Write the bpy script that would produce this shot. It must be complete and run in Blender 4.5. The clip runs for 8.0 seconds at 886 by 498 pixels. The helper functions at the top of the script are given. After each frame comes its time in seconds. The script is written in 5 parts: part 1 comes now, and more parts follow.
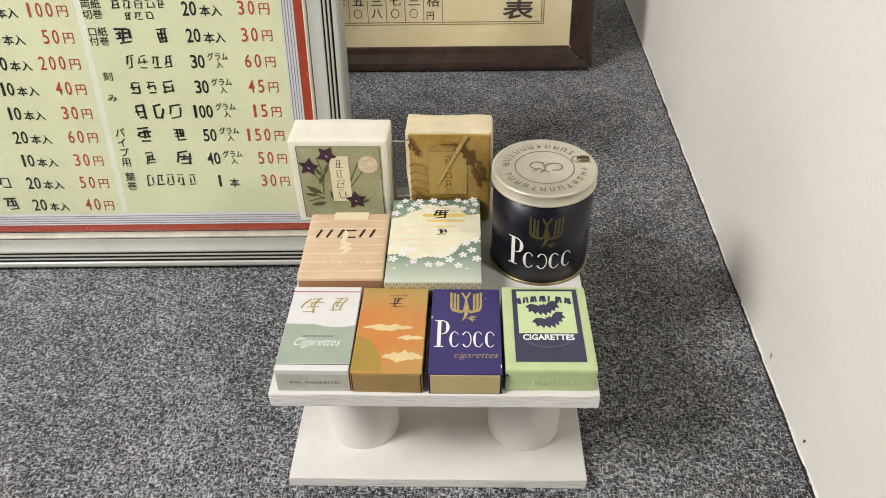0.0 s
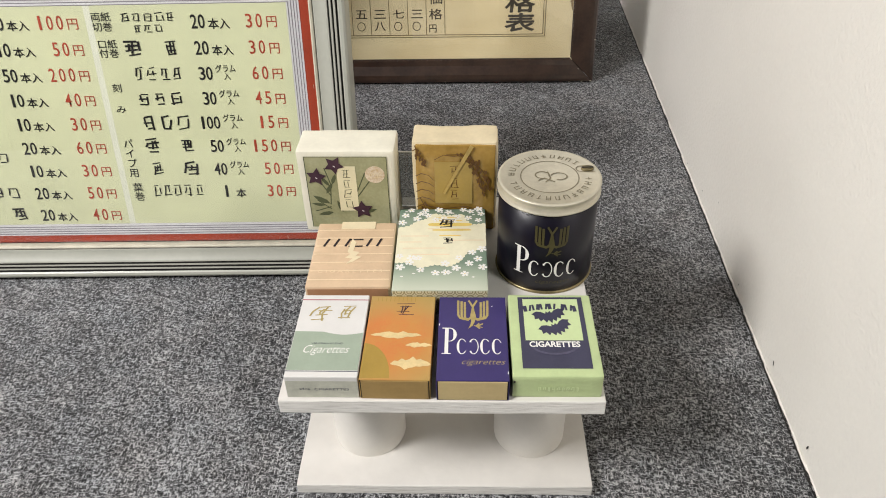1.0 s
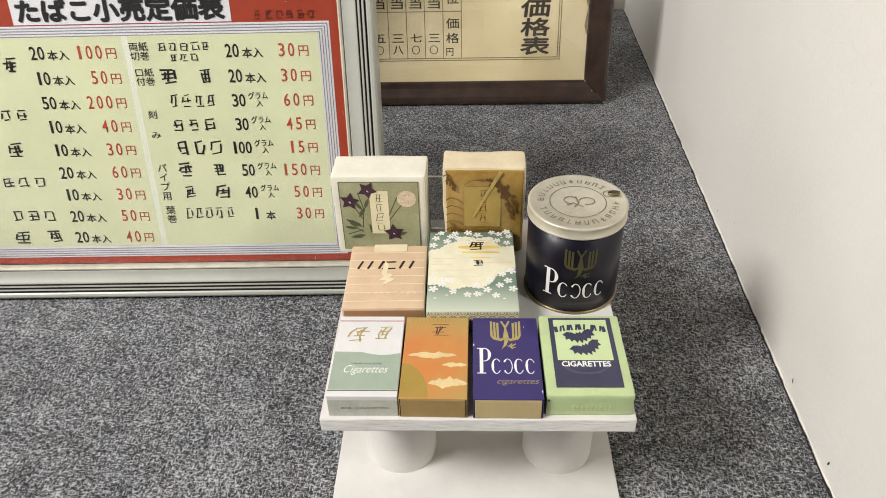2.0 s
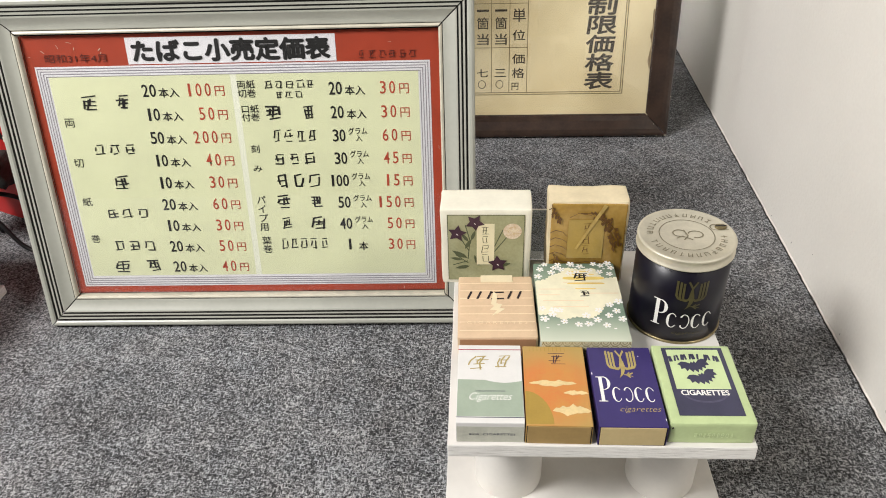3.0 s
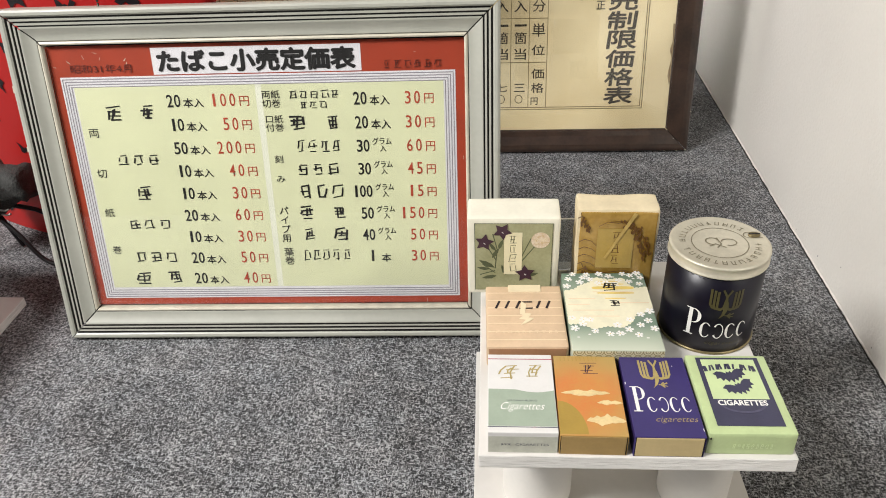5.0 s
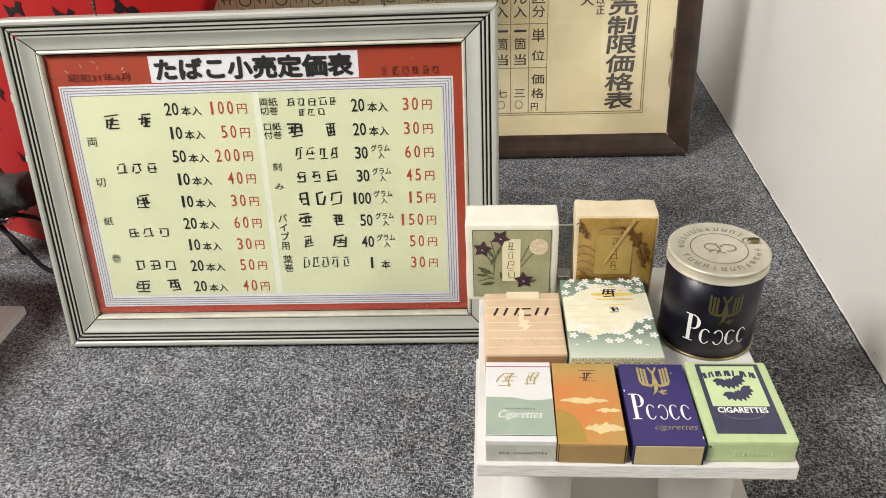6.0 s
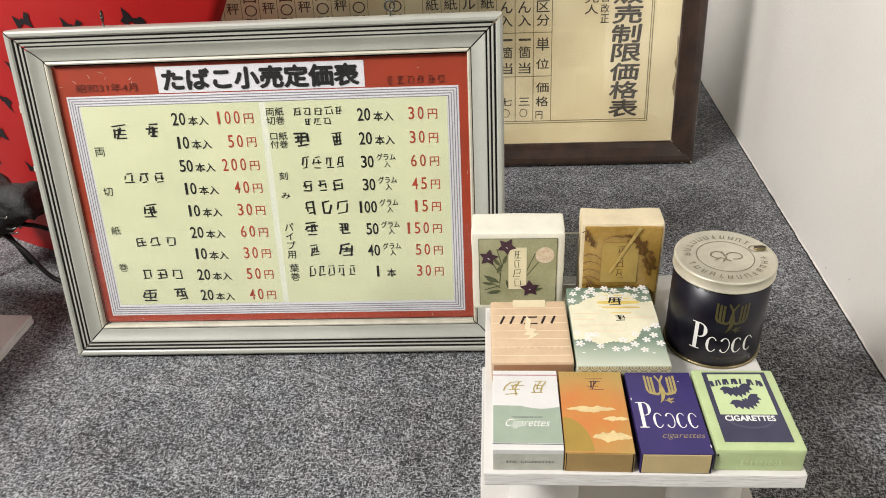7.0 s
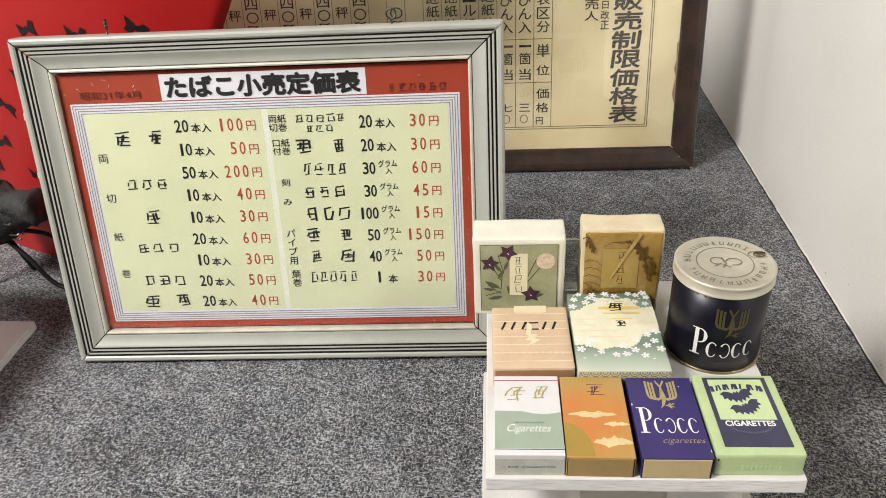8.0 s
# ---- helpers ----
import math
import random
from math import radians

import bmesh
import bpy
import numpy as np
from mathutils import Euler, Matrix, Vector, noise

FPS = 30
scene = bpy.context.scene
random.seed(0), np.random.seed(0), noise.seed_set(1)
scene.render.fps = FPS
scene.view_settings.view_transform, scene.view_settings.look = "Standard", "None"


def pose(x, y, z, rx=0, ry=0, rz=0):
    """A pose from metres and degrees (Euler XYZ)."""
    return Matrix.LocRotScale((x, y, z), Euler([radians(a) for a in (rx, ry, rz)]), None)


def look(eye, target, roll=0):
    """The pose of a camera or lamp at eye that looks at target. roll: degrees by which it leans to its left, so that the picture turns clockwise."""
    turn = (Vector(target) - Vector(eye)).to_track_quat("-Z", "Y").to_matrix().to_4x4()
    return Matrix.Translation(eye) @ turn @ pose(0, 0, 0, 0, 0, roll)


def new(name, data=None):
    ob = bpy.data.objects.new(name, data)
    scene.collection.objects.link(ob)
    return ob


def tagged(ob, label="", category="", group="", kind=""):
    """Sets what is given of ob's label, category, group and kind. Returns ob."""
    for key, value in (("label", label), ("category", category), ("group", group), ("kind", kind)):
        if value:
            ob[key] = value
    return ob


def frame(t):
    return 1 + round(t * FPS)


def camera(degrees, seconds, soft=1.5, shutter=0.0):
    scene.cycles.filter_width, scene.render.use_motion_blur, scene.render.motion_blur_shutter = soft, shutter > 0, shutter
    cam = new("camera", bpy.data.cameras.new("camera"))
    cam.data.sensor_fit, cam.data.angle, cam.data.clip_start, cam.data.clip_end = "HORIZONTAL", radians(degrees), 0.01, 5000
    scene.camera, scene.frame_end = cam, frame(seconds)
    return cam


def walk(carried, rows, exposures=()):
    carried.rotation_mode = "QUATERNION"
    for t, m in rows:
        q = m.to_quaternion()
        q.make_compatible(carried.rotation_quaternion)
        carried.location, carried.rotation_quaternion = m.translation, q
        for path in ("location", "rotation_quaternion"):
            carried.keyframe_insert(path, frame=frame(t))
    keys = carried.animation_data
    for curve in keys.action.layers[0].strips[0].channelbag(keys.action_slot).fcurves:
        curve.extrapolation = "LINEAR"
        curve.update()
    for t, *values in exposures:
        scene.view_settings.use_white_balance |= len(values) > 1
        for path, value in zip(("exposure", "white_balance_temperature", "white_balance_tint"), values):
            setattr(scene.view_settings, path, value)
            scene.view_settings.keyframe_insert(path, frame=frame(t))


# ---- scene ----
cam = camera(60.0, 8.0, soft=0.95)
PATH = [
    (0, (0.0377, 0.0580, 0.4613), (-0.0670, 1.6086, -0.7975), -1.45),
    (0.5, (0.0341, 0.0563, 0.4629), (-0.0701, 1.6158, -0.7849), -1.39),
    (1, (0.0329, 0.0512, 0.4639), (-0.0692, 1.6212, -0.7709), -1.42),
    (1.2, (0.0314, 0.0490, 0.4622), (-0.0727, 1.6220, -0.7660), -1.45),
    (2.3, (-0.0030, 0.0340, 0.4860), (-0.1118, 1.6391, -0.7023), -1.71),
    (2.5, (-0.0170, 0.0298, 0.4874), (-0.1369, 1.6452, -0.6856), -1.86),
    (3, (-0.0584, 0.0212, 0.4956), (-0.1966, 1.6541, -0.6510), -2.00),
    (3.5, (-0.0683, 0.0170, 0.4860), (-0.2124, 1.6639, -0.6395), -1.82),
    (4, (-0.0732, 0.0127, 0.4866), (-0.2213, 1.6688, -0.6249), -1.83),
    (4.5, (-0.0748, 0.0161, 0.4840), (-0.2286, 1.6775, -0.6187), -2.02),
    (6, (-0.0685, 0.0234, 0.4829), (-0.2405, 1.6945, -0.6023), -2.81),
    (6.5, (-0.0680, 0.0228, 0.4830), (-0.2466, 1.6989, -0.5935), -3.00),
    (7, (-0.0701, 0.0225, 0.4845), (-0.2525, 1.7033, -0.5839), -3.13),
    (7.5, (-0.0720, 0.0202, 0.4860), (-0.2543, 1.7046, -0.5768), -3.16),
    (8, (-0.0708, 0.0199, 0.4877), (-0.2537, 1.7069, -0.5708), -3.20),
]
walk(cam, [(t, look(eye, target, roll)) for t, eye, target, roll in PATH], exposures=[(0.0, -0.47), (1.2, -0.46), (2.5, -0.38), (4.5, -0.34), (8.0, -0.34)])

# ---- light and exposure ----
world = bpy.data.worlds.new("world")
world.use_nodes = True
world.node_tree.nodes["Background"].inputs[0].default_value = (1.0, 0.96, 0.9, 1)
world.node_tree.nodes["Background"].inputs[1].default_value = 0.2
scene.world = world


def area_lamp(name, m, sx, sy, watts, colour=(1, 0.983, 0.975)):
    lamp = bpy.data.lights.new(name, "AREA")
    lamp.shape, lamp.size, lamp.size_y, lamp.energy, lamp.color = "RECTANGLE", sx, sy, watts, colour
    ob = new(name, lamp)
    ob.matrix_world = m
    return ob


area_lamp("key_spot", look((-1.27, -0.28, 1.52), (0.0, 0.55, 0.0)), 0.5, 0.5, 64)
# Unseen broad fill added on the left to brighten wall and tin.
area_lamp("left_fill_light", look((-2.3, -0.35, 0.55), (0.2, 0.65, 0.1)), 1.3, 0.8, 10)
area_lamp("right_spot", look((1.2, -0.4, 1.72), (-0.2, 0.5, 0.0)), 0.28, 0.28, 16)
area_lamp("rear_spot", look((-0.66, 1.3, 1.03), (0.252, 1.35, 0.27)), 0.10, 0.10, 0.42).data.spread = math.radians(24)
# Unseen overhead fill, added to lift the room's ambient light.
area_lamp("back_fill_light", look((-1.2, -1.6, 1.86), (-1.2, -1.599, 0.0)), 1.2, 1.2, 3)


# ---- materials ----
def lin(r, g, b):
    f = lambda c: c / 12.92 if c <= 0.04045 else ((c + 0.055) / 1.055) ** 2.4
    return (f(r / 255), f(g / 255), f(b / 255), 1)


def material(name, colour, rough=0.6, metal=0.0, vary=0.12, scale=60.0, grain=600.0, bump=0.1, coat=0.0, second=None, spec=0.5, depth=0.0006):
    """Paint, paper or metal with blotches at one scale and grain at another."""
    mat = bpy.data.materials.new(name)
    mat.use_nodes = True
    n, l = mat.node_tree.nodes, mat.node_tree.links
    b = n["Principled BSDF"]
    b.inputs["Roughness"].default_value, b.inputs["Metallic"].default_value = rough, metal
    b.inputs["Coat Weight"].default_value, b.inputs["Coat Roughness"].default_value = coat, 0.12
    b.inputs["Specular IOR Level"].default_value = spec
    co = n.new("ShaderNodeTexCoord")
    big, fine = n.new("ShaderNodeTexNoise"), n.new("ShaderNodeTexNoise")
    big.inputs["Scale"].default_value, big.inputs["Detail"].default_value = scale, 4
    fine.inputs["Scale"].default_value, fine.inputs["Detail"].default_value = grain, 3
    l.new(co.outputs["Object"], big.inputs["Vector"]), l.new(co.outputs["Object"], fine.inputs["Vector"])
    mix = n.new("ShaderNodeMix")
    mix.data_type = "RGBA"
    other = second or tuple(c * (1 - vary * 2) for c in colour[:3]) + (1,)
    mix.inputs["A"].default_value, mix.inputs["B"].default_value = colour, other
    ramp = n.new("ShaderNodeMapRange")
    ramp.inputs["From Min"].default_value, ramp.inputs["From Max"].default_value = 0.42, 0.78
    add = n.new("ShaderNodeMath")
    add.operation = "MULTIPLY_ADD"
    add.inputs[1].default_value = 0.35
    l.new(fine.outputs["Fac"], add.inputs[0]), l.new(big.outputs["Fac"], add.inputs[2])
    sub = n.new("ShaderNodeMath")
    sub.operation = "SUBTRACT"
    sub.inputs[1].default_value = 0.1
    l.new(add.outputs[0], sub.inputs[0]), l.new(sub.outputs[0], ramp.inputs["Value"])
    l.new(ramp.outputs[0], mix.inputs["Factor"]), l.new(mix.outputs["Result"], b.inputs["Base Color"])
    if bump:
        bp = n.new("ShaderNodeBump")
        bp.inputs["Strength"].default_value, bp.inputs["Distance"].default_value = bump, depth
        l.new(fine.outputs["Fac"], bp.inputs["Height"]), l.new(bp.outputs[0], b.inputs["Normal"])
    return mat


def edge_material():
    """White paint brushed along the cut edge of a board, thin in streaks."""
    mat = material("brushed_board_edge", lin(232, 229, 222), 0.6, vary=0.05, grain=300, bump=0.0)
    n, l = mat.node_tree.nodes, mat.node_tree.links
    b = n["Principled BSDF"]
    co, mp, t = n.new("ShaderNodeTexCoord"), n.new("ShaderNodeMapping"), n.new("ShaderNodeTexNoise")
    mp.inputs["Scale"].default_value = (55, 55, 1100)
    t.inputs["Scale"].default_value, t.inputs["Detail"].default_value, t.inputs["Roughness"].default_value = 1, 4, 0.65
    ramp = n.new("ShaderNodeValToRGB")
    e = ramp.color_ramp.elements
    e[0].position, e[0].color = 0.33, lin(200, 196, 188)
    e[1].position, e[1].color = 0.6, lin(238, 235, 228)
    x = e.new(0.46)
    x.color = lin(228, 225, 218)
    bp = n.new("ShaderNodeBump")
    bp.inputs["Strength"].default_value, bp.inputs["Distance"].default_value = 0.6, 0.0006
    l.new(co.outputs["Object"], mp.inputs["Vector"]), l.new(mp.outputs[0], t.inputs["Vector"])
    l.new(t.outputs["Fac"], ramp.inputs["Fac"]), l.new(ramp.outputs[0], b.inputs["Base Color"])
    l.new(t.outputs["Fac"], bp.inputs["Height"]), l.new(bp.outputs[0], b.inputs["Normal"])
    return mat


def carpet_material():
    mat = bpy.data.materials.new("grey_needle_felt")
    mat.use_nodes = True
    n, l = mat.node_tree.nodes, mat.node_tree.links
    b = n["Principled BSDF"]
    b.inputs["Roughness"].default_value = 0.95
    b.inputs["Specular IOR Level"].default_value = 0.15
    b.inputs["Sheen Weight"].default_value = 0.15
    co = n.new("ShaderNodeTexCoord")

    def noise_of(sx, sy, turn, detail, rough, warp=0.0):
        mp = n.new("ShaderNodeMapping")
        mp.inputs["Scale"].default_value = (sx, sy, sx)
        mp.inputs["Rotation"].default_value = (0, 0, turn)
        t = n.new("ShaderNodeTexNoise")
        t.inputs["Scale"].default_value, t.inputs["Detail"].default_value, t.inputs["Roughness"].default_value = 1, detail, rough
        t.inputs["Distortion"].default_value = warp
        l.new(co.outputs["Object"], mp.inputs["Vector"]), l.new(mp.outputs[0], t.inputs["Vector"])
        return t.outputs["Fac"]

    def maths(op, a, c):
        m = n.new("ShaderNodeMath")
        m.operation = op
        for i, v in enumerate((a, c)):
            if isinstance(v, (int, float)):
                m.inputs[i].default_value = v
            else:
                l.new(v, m.inputs[i])
        return m.outputs[0]

    fibre_a, fibre_b = noise_of(250, 660, 0.7, 3, 0.7, 0.45), noise_of(660, 250, 0.3, 3, 0.7, 0.45)
    clump, knot, patch = noise_of(150, 190, 0.4, 5, 0.75), noise_of(48, 48, 0.2, 3, 0.6), noise_of(9, 9, 0, 3, 0.55)
    fibre = maths("MULTIPLY", maths("MAXIMUM", fibre_a, fibre_b), 1.9)
    tufts = maths("ADD", maths("MULTIPLY", clump, 0.36), maths("ADD", maths("MULTIPLY", knot, 0.22), maths("MULTIPLY", patch, 0.20)))
    value = maths("ADD", fibre, tufts)
    ramp = n.new("ShaderNodeValToRGB")
    e = ramp.color_ramp.elements
    e[0].position, e[0].color = 0.735, (0.012, 0.0122, 0.0135, 1)
    e[1].position, e[1].color = 0.985, (0.52, 0.52, 0.52, 1)
    for p, c in ((0.795, 0.036), (0.852, 0.115), (0.91, 0.31)):
        x = e.new(p)
        x.color = (c, c, c * 1.02, 1)
    l.new(maths("MULTIPLY", value, 0.601), ramp.inputs["Fac"])
    # faint cool and warm fibres in the mix
    hue = n.new("ShaderNodeMix")
    hue.data_type = "RGBA"
    hue.inputs["A"].default_value, hue.inputs["B"].default_value = (0.93, 1.0, 1.05, 1), (1.06, 1.0, 0.95, 1)
    l.new(noise_of(26, 26, 1.1, 4, 0.6), hue.inputs["Factor"])
    dye = n.new("ShaderNodeMix")
    dye.data_type, dye.blend_type = "RGBA", "MULTIPLY"
    dye.inputs["Factor"].default_value = 1.0
    l.new(ramp.outputs[0], dye.inputs["A"]), l.new(hue.outputs["Result"], dye.inputs["B"])
    l.new(dye.outputs["Result"], b.inputs["Base Color"])
    bp = n.new("ShaderNodeBump")
    bp.inputs["Strength"].default_value, bp.inputs["Distance"].default_value = 0.55, 0.0012
    l.new(value, bp.inputs["Height"]), l.new(bp.outputs[0], b.inputs["Normal"])
    return mat


def clear_material(name, tint=(1, 1, 1, 1), ior=1.5):
    mat = bpy.data.materials.new(name)
    mat.use_nodes = True
    n, l = mat.node_tree.nodes, mat.node_tree.links
    n.remove(n["Principled BSDF"])
    see, gloss, mix, fr = n.new("ShaderNodeBsdfTransparent"), n.new("ShaderNodeBsdfGlossy"), n.new("ShaderNodeMixShader"), n.new("ShaderNodeFresnel")
    see.inputs["Color"].default_value, gloss.inputs["Roughness"].default_value, fr.inputs["IOR"].default_value = tint, 0.02, ior
    l.new(fr.outputs[0], mix.inputs[0]), l.new(see.outputs[0], mix.inputs[1]), l.new(gloss.outputs[0], mix.inputs[2])
    l.new(mix.outputs[0], n["Material Output"].inputs["Surface"])
    return mat


def scale_pattern_material():
    """Gold paper printed with overlapping round scales."""
    mat = material("gold_scale_print", lin(186, 176, 138), 0.45, vary=0.1)
    n, l = mat.node_tree.nodes, mat.node_tree.links
    b = n["Principled BSDF"]
    co, vo, ramp = n.new("ShaderNodeTexCoord"), n.new("ShaderNodeTexVoronoi"), n.new("ShaderNodeValToRGB")
    vo.inputs["Scale"].default_value, vo.inputs["Randomness"].default_value = 150, 0.0
    wave = n.new("ShaderNodeMath")
    wave.operation = "PINGPONG"
    wave.inputs[1].default_value = 0.12
    l.new(co.outputs["Object"], vo.inputs["Vector"]), l.new(vo.outputs["Distance"], wave.inputs[0])
    ramp.color_ramp.elements[0].position, ramp.color_ramp.elements[0].color = 0.02, lin(140, 130, 92)
    ramp.color_ramp.elements[1].position, ramp.color_ramp.elements[1].color = 0.07, lin(205, 198, 168)
    l.new(wave.outputs[0], ramp.inputs["Fac"]), l.new(ramp.outputs[0], b.inputs["Base Color"])
    return mat


def fibre_material():
    mat = bpy.data.materials.new("felt_fibre")
    mat.use_nodes = True
    n, l = mat.node_tree.nodes, mat.node_tree.links
    b = n["Principled BSDF"]
    b.inputs["Roughness"].default_value = 0.8
    geo, ramp = n.new("ShaderNodeNewGeometry"), n.new("ShaderNodeValToRGB")
    e = ramp.color_ramp.elements
    e[0].position, e[0].color = 0.0, (0.03, 0.03, 0.034, 1)
    e[1].position, e[1].color = 1.0, (0.5, 0.5, 0.5, 1)
    mid = e.new(0.62)
    mid.color = (0.11, 0.11, 0.118, 1)
    l.new(geo.outputs["Random Per Island"], ramp.inputs["Fac"]), l.new(ramp.outputs[0], b.inputs["Base Color"])
    return mat


M_FIBRE = fibre_material()
M_CARPET = carpet_material()
M_WALL = material("white_rolled_wall_paint", lin(234, 230, 221), 0.7, vary=0.03, scale=5, grain=280, bump=0.4, depth=0.0016)
# Ceiling and room walls are unseen; their grey is set to cut bounce.
M_CEIL = material("unseen_ceiling_grey", lin(105, 103, 101), 0.8, vary=0.02, scale=3, grain=100)
M_ROOM = material("unseen_room_wall_grey", lin(98, 95, 92), 0.8, vary=0.03, scale=3, grain=100)
M_FLOOR = material("grey_room_floor", lin(95, 90, 85), 0.6, scale=3, grain=80)
M_WHITE = material("white_painted_board", lin(214, 210, 203), 0.5, vary=0.04, scale=25, grain=140, bump=0.3)
M_EDGE = edge_material()
M_TUBE = material("white_card_tube", lin(224, 220, 212), 0.55, vary=0.03, scale=30, grain=300, bump=0.06)
M_SILVER = material("silver_grey_painted_wood", lin(174, 174, 162), 0.45, vary=0.06, scale=22, grain=240, bump=0.04, coat=0.1)
M_GROOVE = material("dark_groove_paint", lin(34, 31, 28), 0.6, vary=0.2)
M_BEAD = material("pale_worn_bead", lin(206, 200, 180), 0.4, vary=0.1, scale=70)
M_RED = material("vermilion_poster_ink", lin(160, 60, 34), 0.5, vary=0.08, scale=30, grain=900, bump=0.03)
M_PAPER = material("white_poster_paper", lin(216, 214, 214), 0.5, vary=0.02, grain=900, bump=0.03)
M_YELLOW = material("pale_yellow_poster_ink", lin(208, 210, 172), 0.5, vary=0.03, scale=18, grain=900, bump=0.03)
M_PALE = material("whitish_column_stripe", lin(216, 217, 198), 0.5, vary=0.02, grain=900)
M_INK = material("black_printing_ink", lin(30, 29, 27), 0.5, vary=0.1, grain=900, bump=0.0)
M_RULE = material("grey_rule_ink", lin(134, 128, 134), 0.5, vary=0.1, grain=900, bump=0.0)
M_REDINK = material("brick_red_printing_ink", lin(178, 72, 50), 0.5, vary=0.1, grain=900, bump=0.0)
M_DARKRED = material("dark_brown_red_ink", lin(88, 34, 24), 0.5, vary=0.1, grain=900, bump=0.0)
M_GLASS = clear_material("picture_glass")
M_ACRYL = clear_material("clear_acrylic", (0.86, 0.88, 0.88, 1))
M_METAL = material("dull_steel", lin(150, 148, 142), 0.35, metal=0.9, vary=0.15, scale=200)
M_RIMIRON = material("dark_iron", lin(84, 84, 76), 0.4, metal=0.8, vary=0.15, scale=200)
M_WOOD = material("dark_lacquered_wood", lin(62, 45, 35), 0.36, vary=0.28, scale=40, grain=260, bump=0.08, coat=0.35)
M_OLDPAPER = material("aged_cream_paper", lin(228, 214, 174), 0.65, vary=0.07, scale=9, grain=500, bump=0.05, second=lin(206, 188, 144))
M_BRUSH = material("faded_brush_ink", lin(66, 58, 46), 0.6, vary=0.15, scale=150, grain=900, bump=0.0)
M_LINE = material("thin_brown_ruling", lin(128, 112, 76), 0.6, vary=0.1)
M_STAIN = material("brown_damp_stain", lin(150, 126, 88), 0.7, vary=0.15, scale=120)

# ---- building helpers ----
def part(name, bm, mat, parent=None, label="", m=None, kind="", smooth=False):
    if m is not None:
        bmesh.ops.transform(bm, matrix=m, verts=bm.verts)
    me = bpy.data.meshes.new(name)
    bm.to_mesh(me)
    bm.free()
    for x in mat if isinstance(mat, (list, tuple)) else (mat,):
        me.materials.append(x)
    if smooth:
        for p in me.polygons:
            p.use_smooth = True
    ob = new(name, me)
    if parent:
        ob.parent = parent
    if kind == "" and name.split("_")[-1] in ("lettering", "ruling", "bars", "marks", "stripes", "bands", "specks", "print", "stem", "shapes", "emblem"):
        kind = "stuff"
    return tagged(ob, label, kind=kind)


def thing(name, m, label, category, group=""):
    ob = new(name)
    ob.empty_display_size = 0.02
    ob.matrix_world = m
    return tagged(ob, label, category, group)


def box(x0, x1, y0, y1, z0, z1, bevel=0.0, seg=2, bm=None):
    b = bmesh.new()
    v = [b.verts.new(p) for p in ((x0, y0, z0), (x1, y0, z0), (x1, y1, z0), (x0, y1, z0), (x0, y0, z1), (x1, y0, z1), (x1, y1, z1), (x0, y1, z1))]
    for f in ((3, 2, 1, 0), (4, 5, 6, 7), (0, 1, 5, 4), (1, 2, 6, 5), (2, 3, 7, 6), (3, 0, 4, 7)):
        b.faces.new([v[i] for i in f])
    if bevel:
        bmesh.ops.bevel(b, geom=b.edges[:], offset=bevel, segments=seg, affect="EDGES", profile=0.6)
    if bm is None:
        return b
    join(bm, b)
    return bm


def join(bm, other):
    me = bpy.data.meshes.new("tmp")
    other.to_mesh(me)
    other.free()
    bm.from_mesh(me)
    bpy.data.meshes.remove(me)


def crumple(bm, amount, scale, cuts=0, seed=0.0):
    """Uneven faces of hand-wrapped paper."""
    if cuts:
        bmesh.ops.subdivide_edges(bm, edges=bm.edges[:], cuts=cuts, use_grid_fill=True)
    for v in bm.verts:
        v.co += noise.noise_vector(v.co * scale + Vector((seed, seed * 2, 0))) * amount
    return bm


def poly(bm, pts, z=0.0):
    f = bm.faces.new([bm.verts.new((p[0], p[1], z)) for p in pts])
    if f.calc_area() and f.normal.z < 0:
        f.normal_flip()
    f.normal_update()
    if f.normal.z < 0:
        f.normal_flip()


def rect(bm, x0, x1, y0, y1, z=0.0):
    poly(bm, ((x0, y0), (x1, y0), (x1, y1), (x0, y1)), z)


def stroke(bm, pts, w, z=0.0, taper=1.0):
    """A flat brush line along pts."""
    n = len(pts) - 1
    left, right = [], []
    for i, p in enumerate(pts):
        a, c = Vector(pts[max(i - 1, 0)]), Vector(pts[min(i + 1, n)])
        d = (c - a).normalized()
        k = 0.5 * w * (1 + (taper - 1) * i / n)
        left.append(Vector(p) + Vector((-d.y, d.x)) * k), right.append(Vector(p) - Vector((-d.y, d.x)) * k)
    for i in range(n):
        poly(bm, (left[i], right[i], right[i + 1], left[i + 1]), z)


def ring(bm, cx, cy, rx, ry, w, z=0.0, a0=0.0, a1=360.0, steps=20):
    stroke(bm, [(cx + rx * math.cos(radians(a0 + (a1 - a0) * i / steps)), cy + ry * math.sin(radians(a0 + (a1 - a0) * i / steps))) for i in range(steps + 1)], w, z)


def disc(bm, cx, cy, rx, ry, z=0.0, steps=28):
    poly(bm, [(cx + rx * math.cos(2 * math.pi * i / steps), cy + ry * math.sin(2 * math.pi * i / steps)) for i in range(steps)], z)


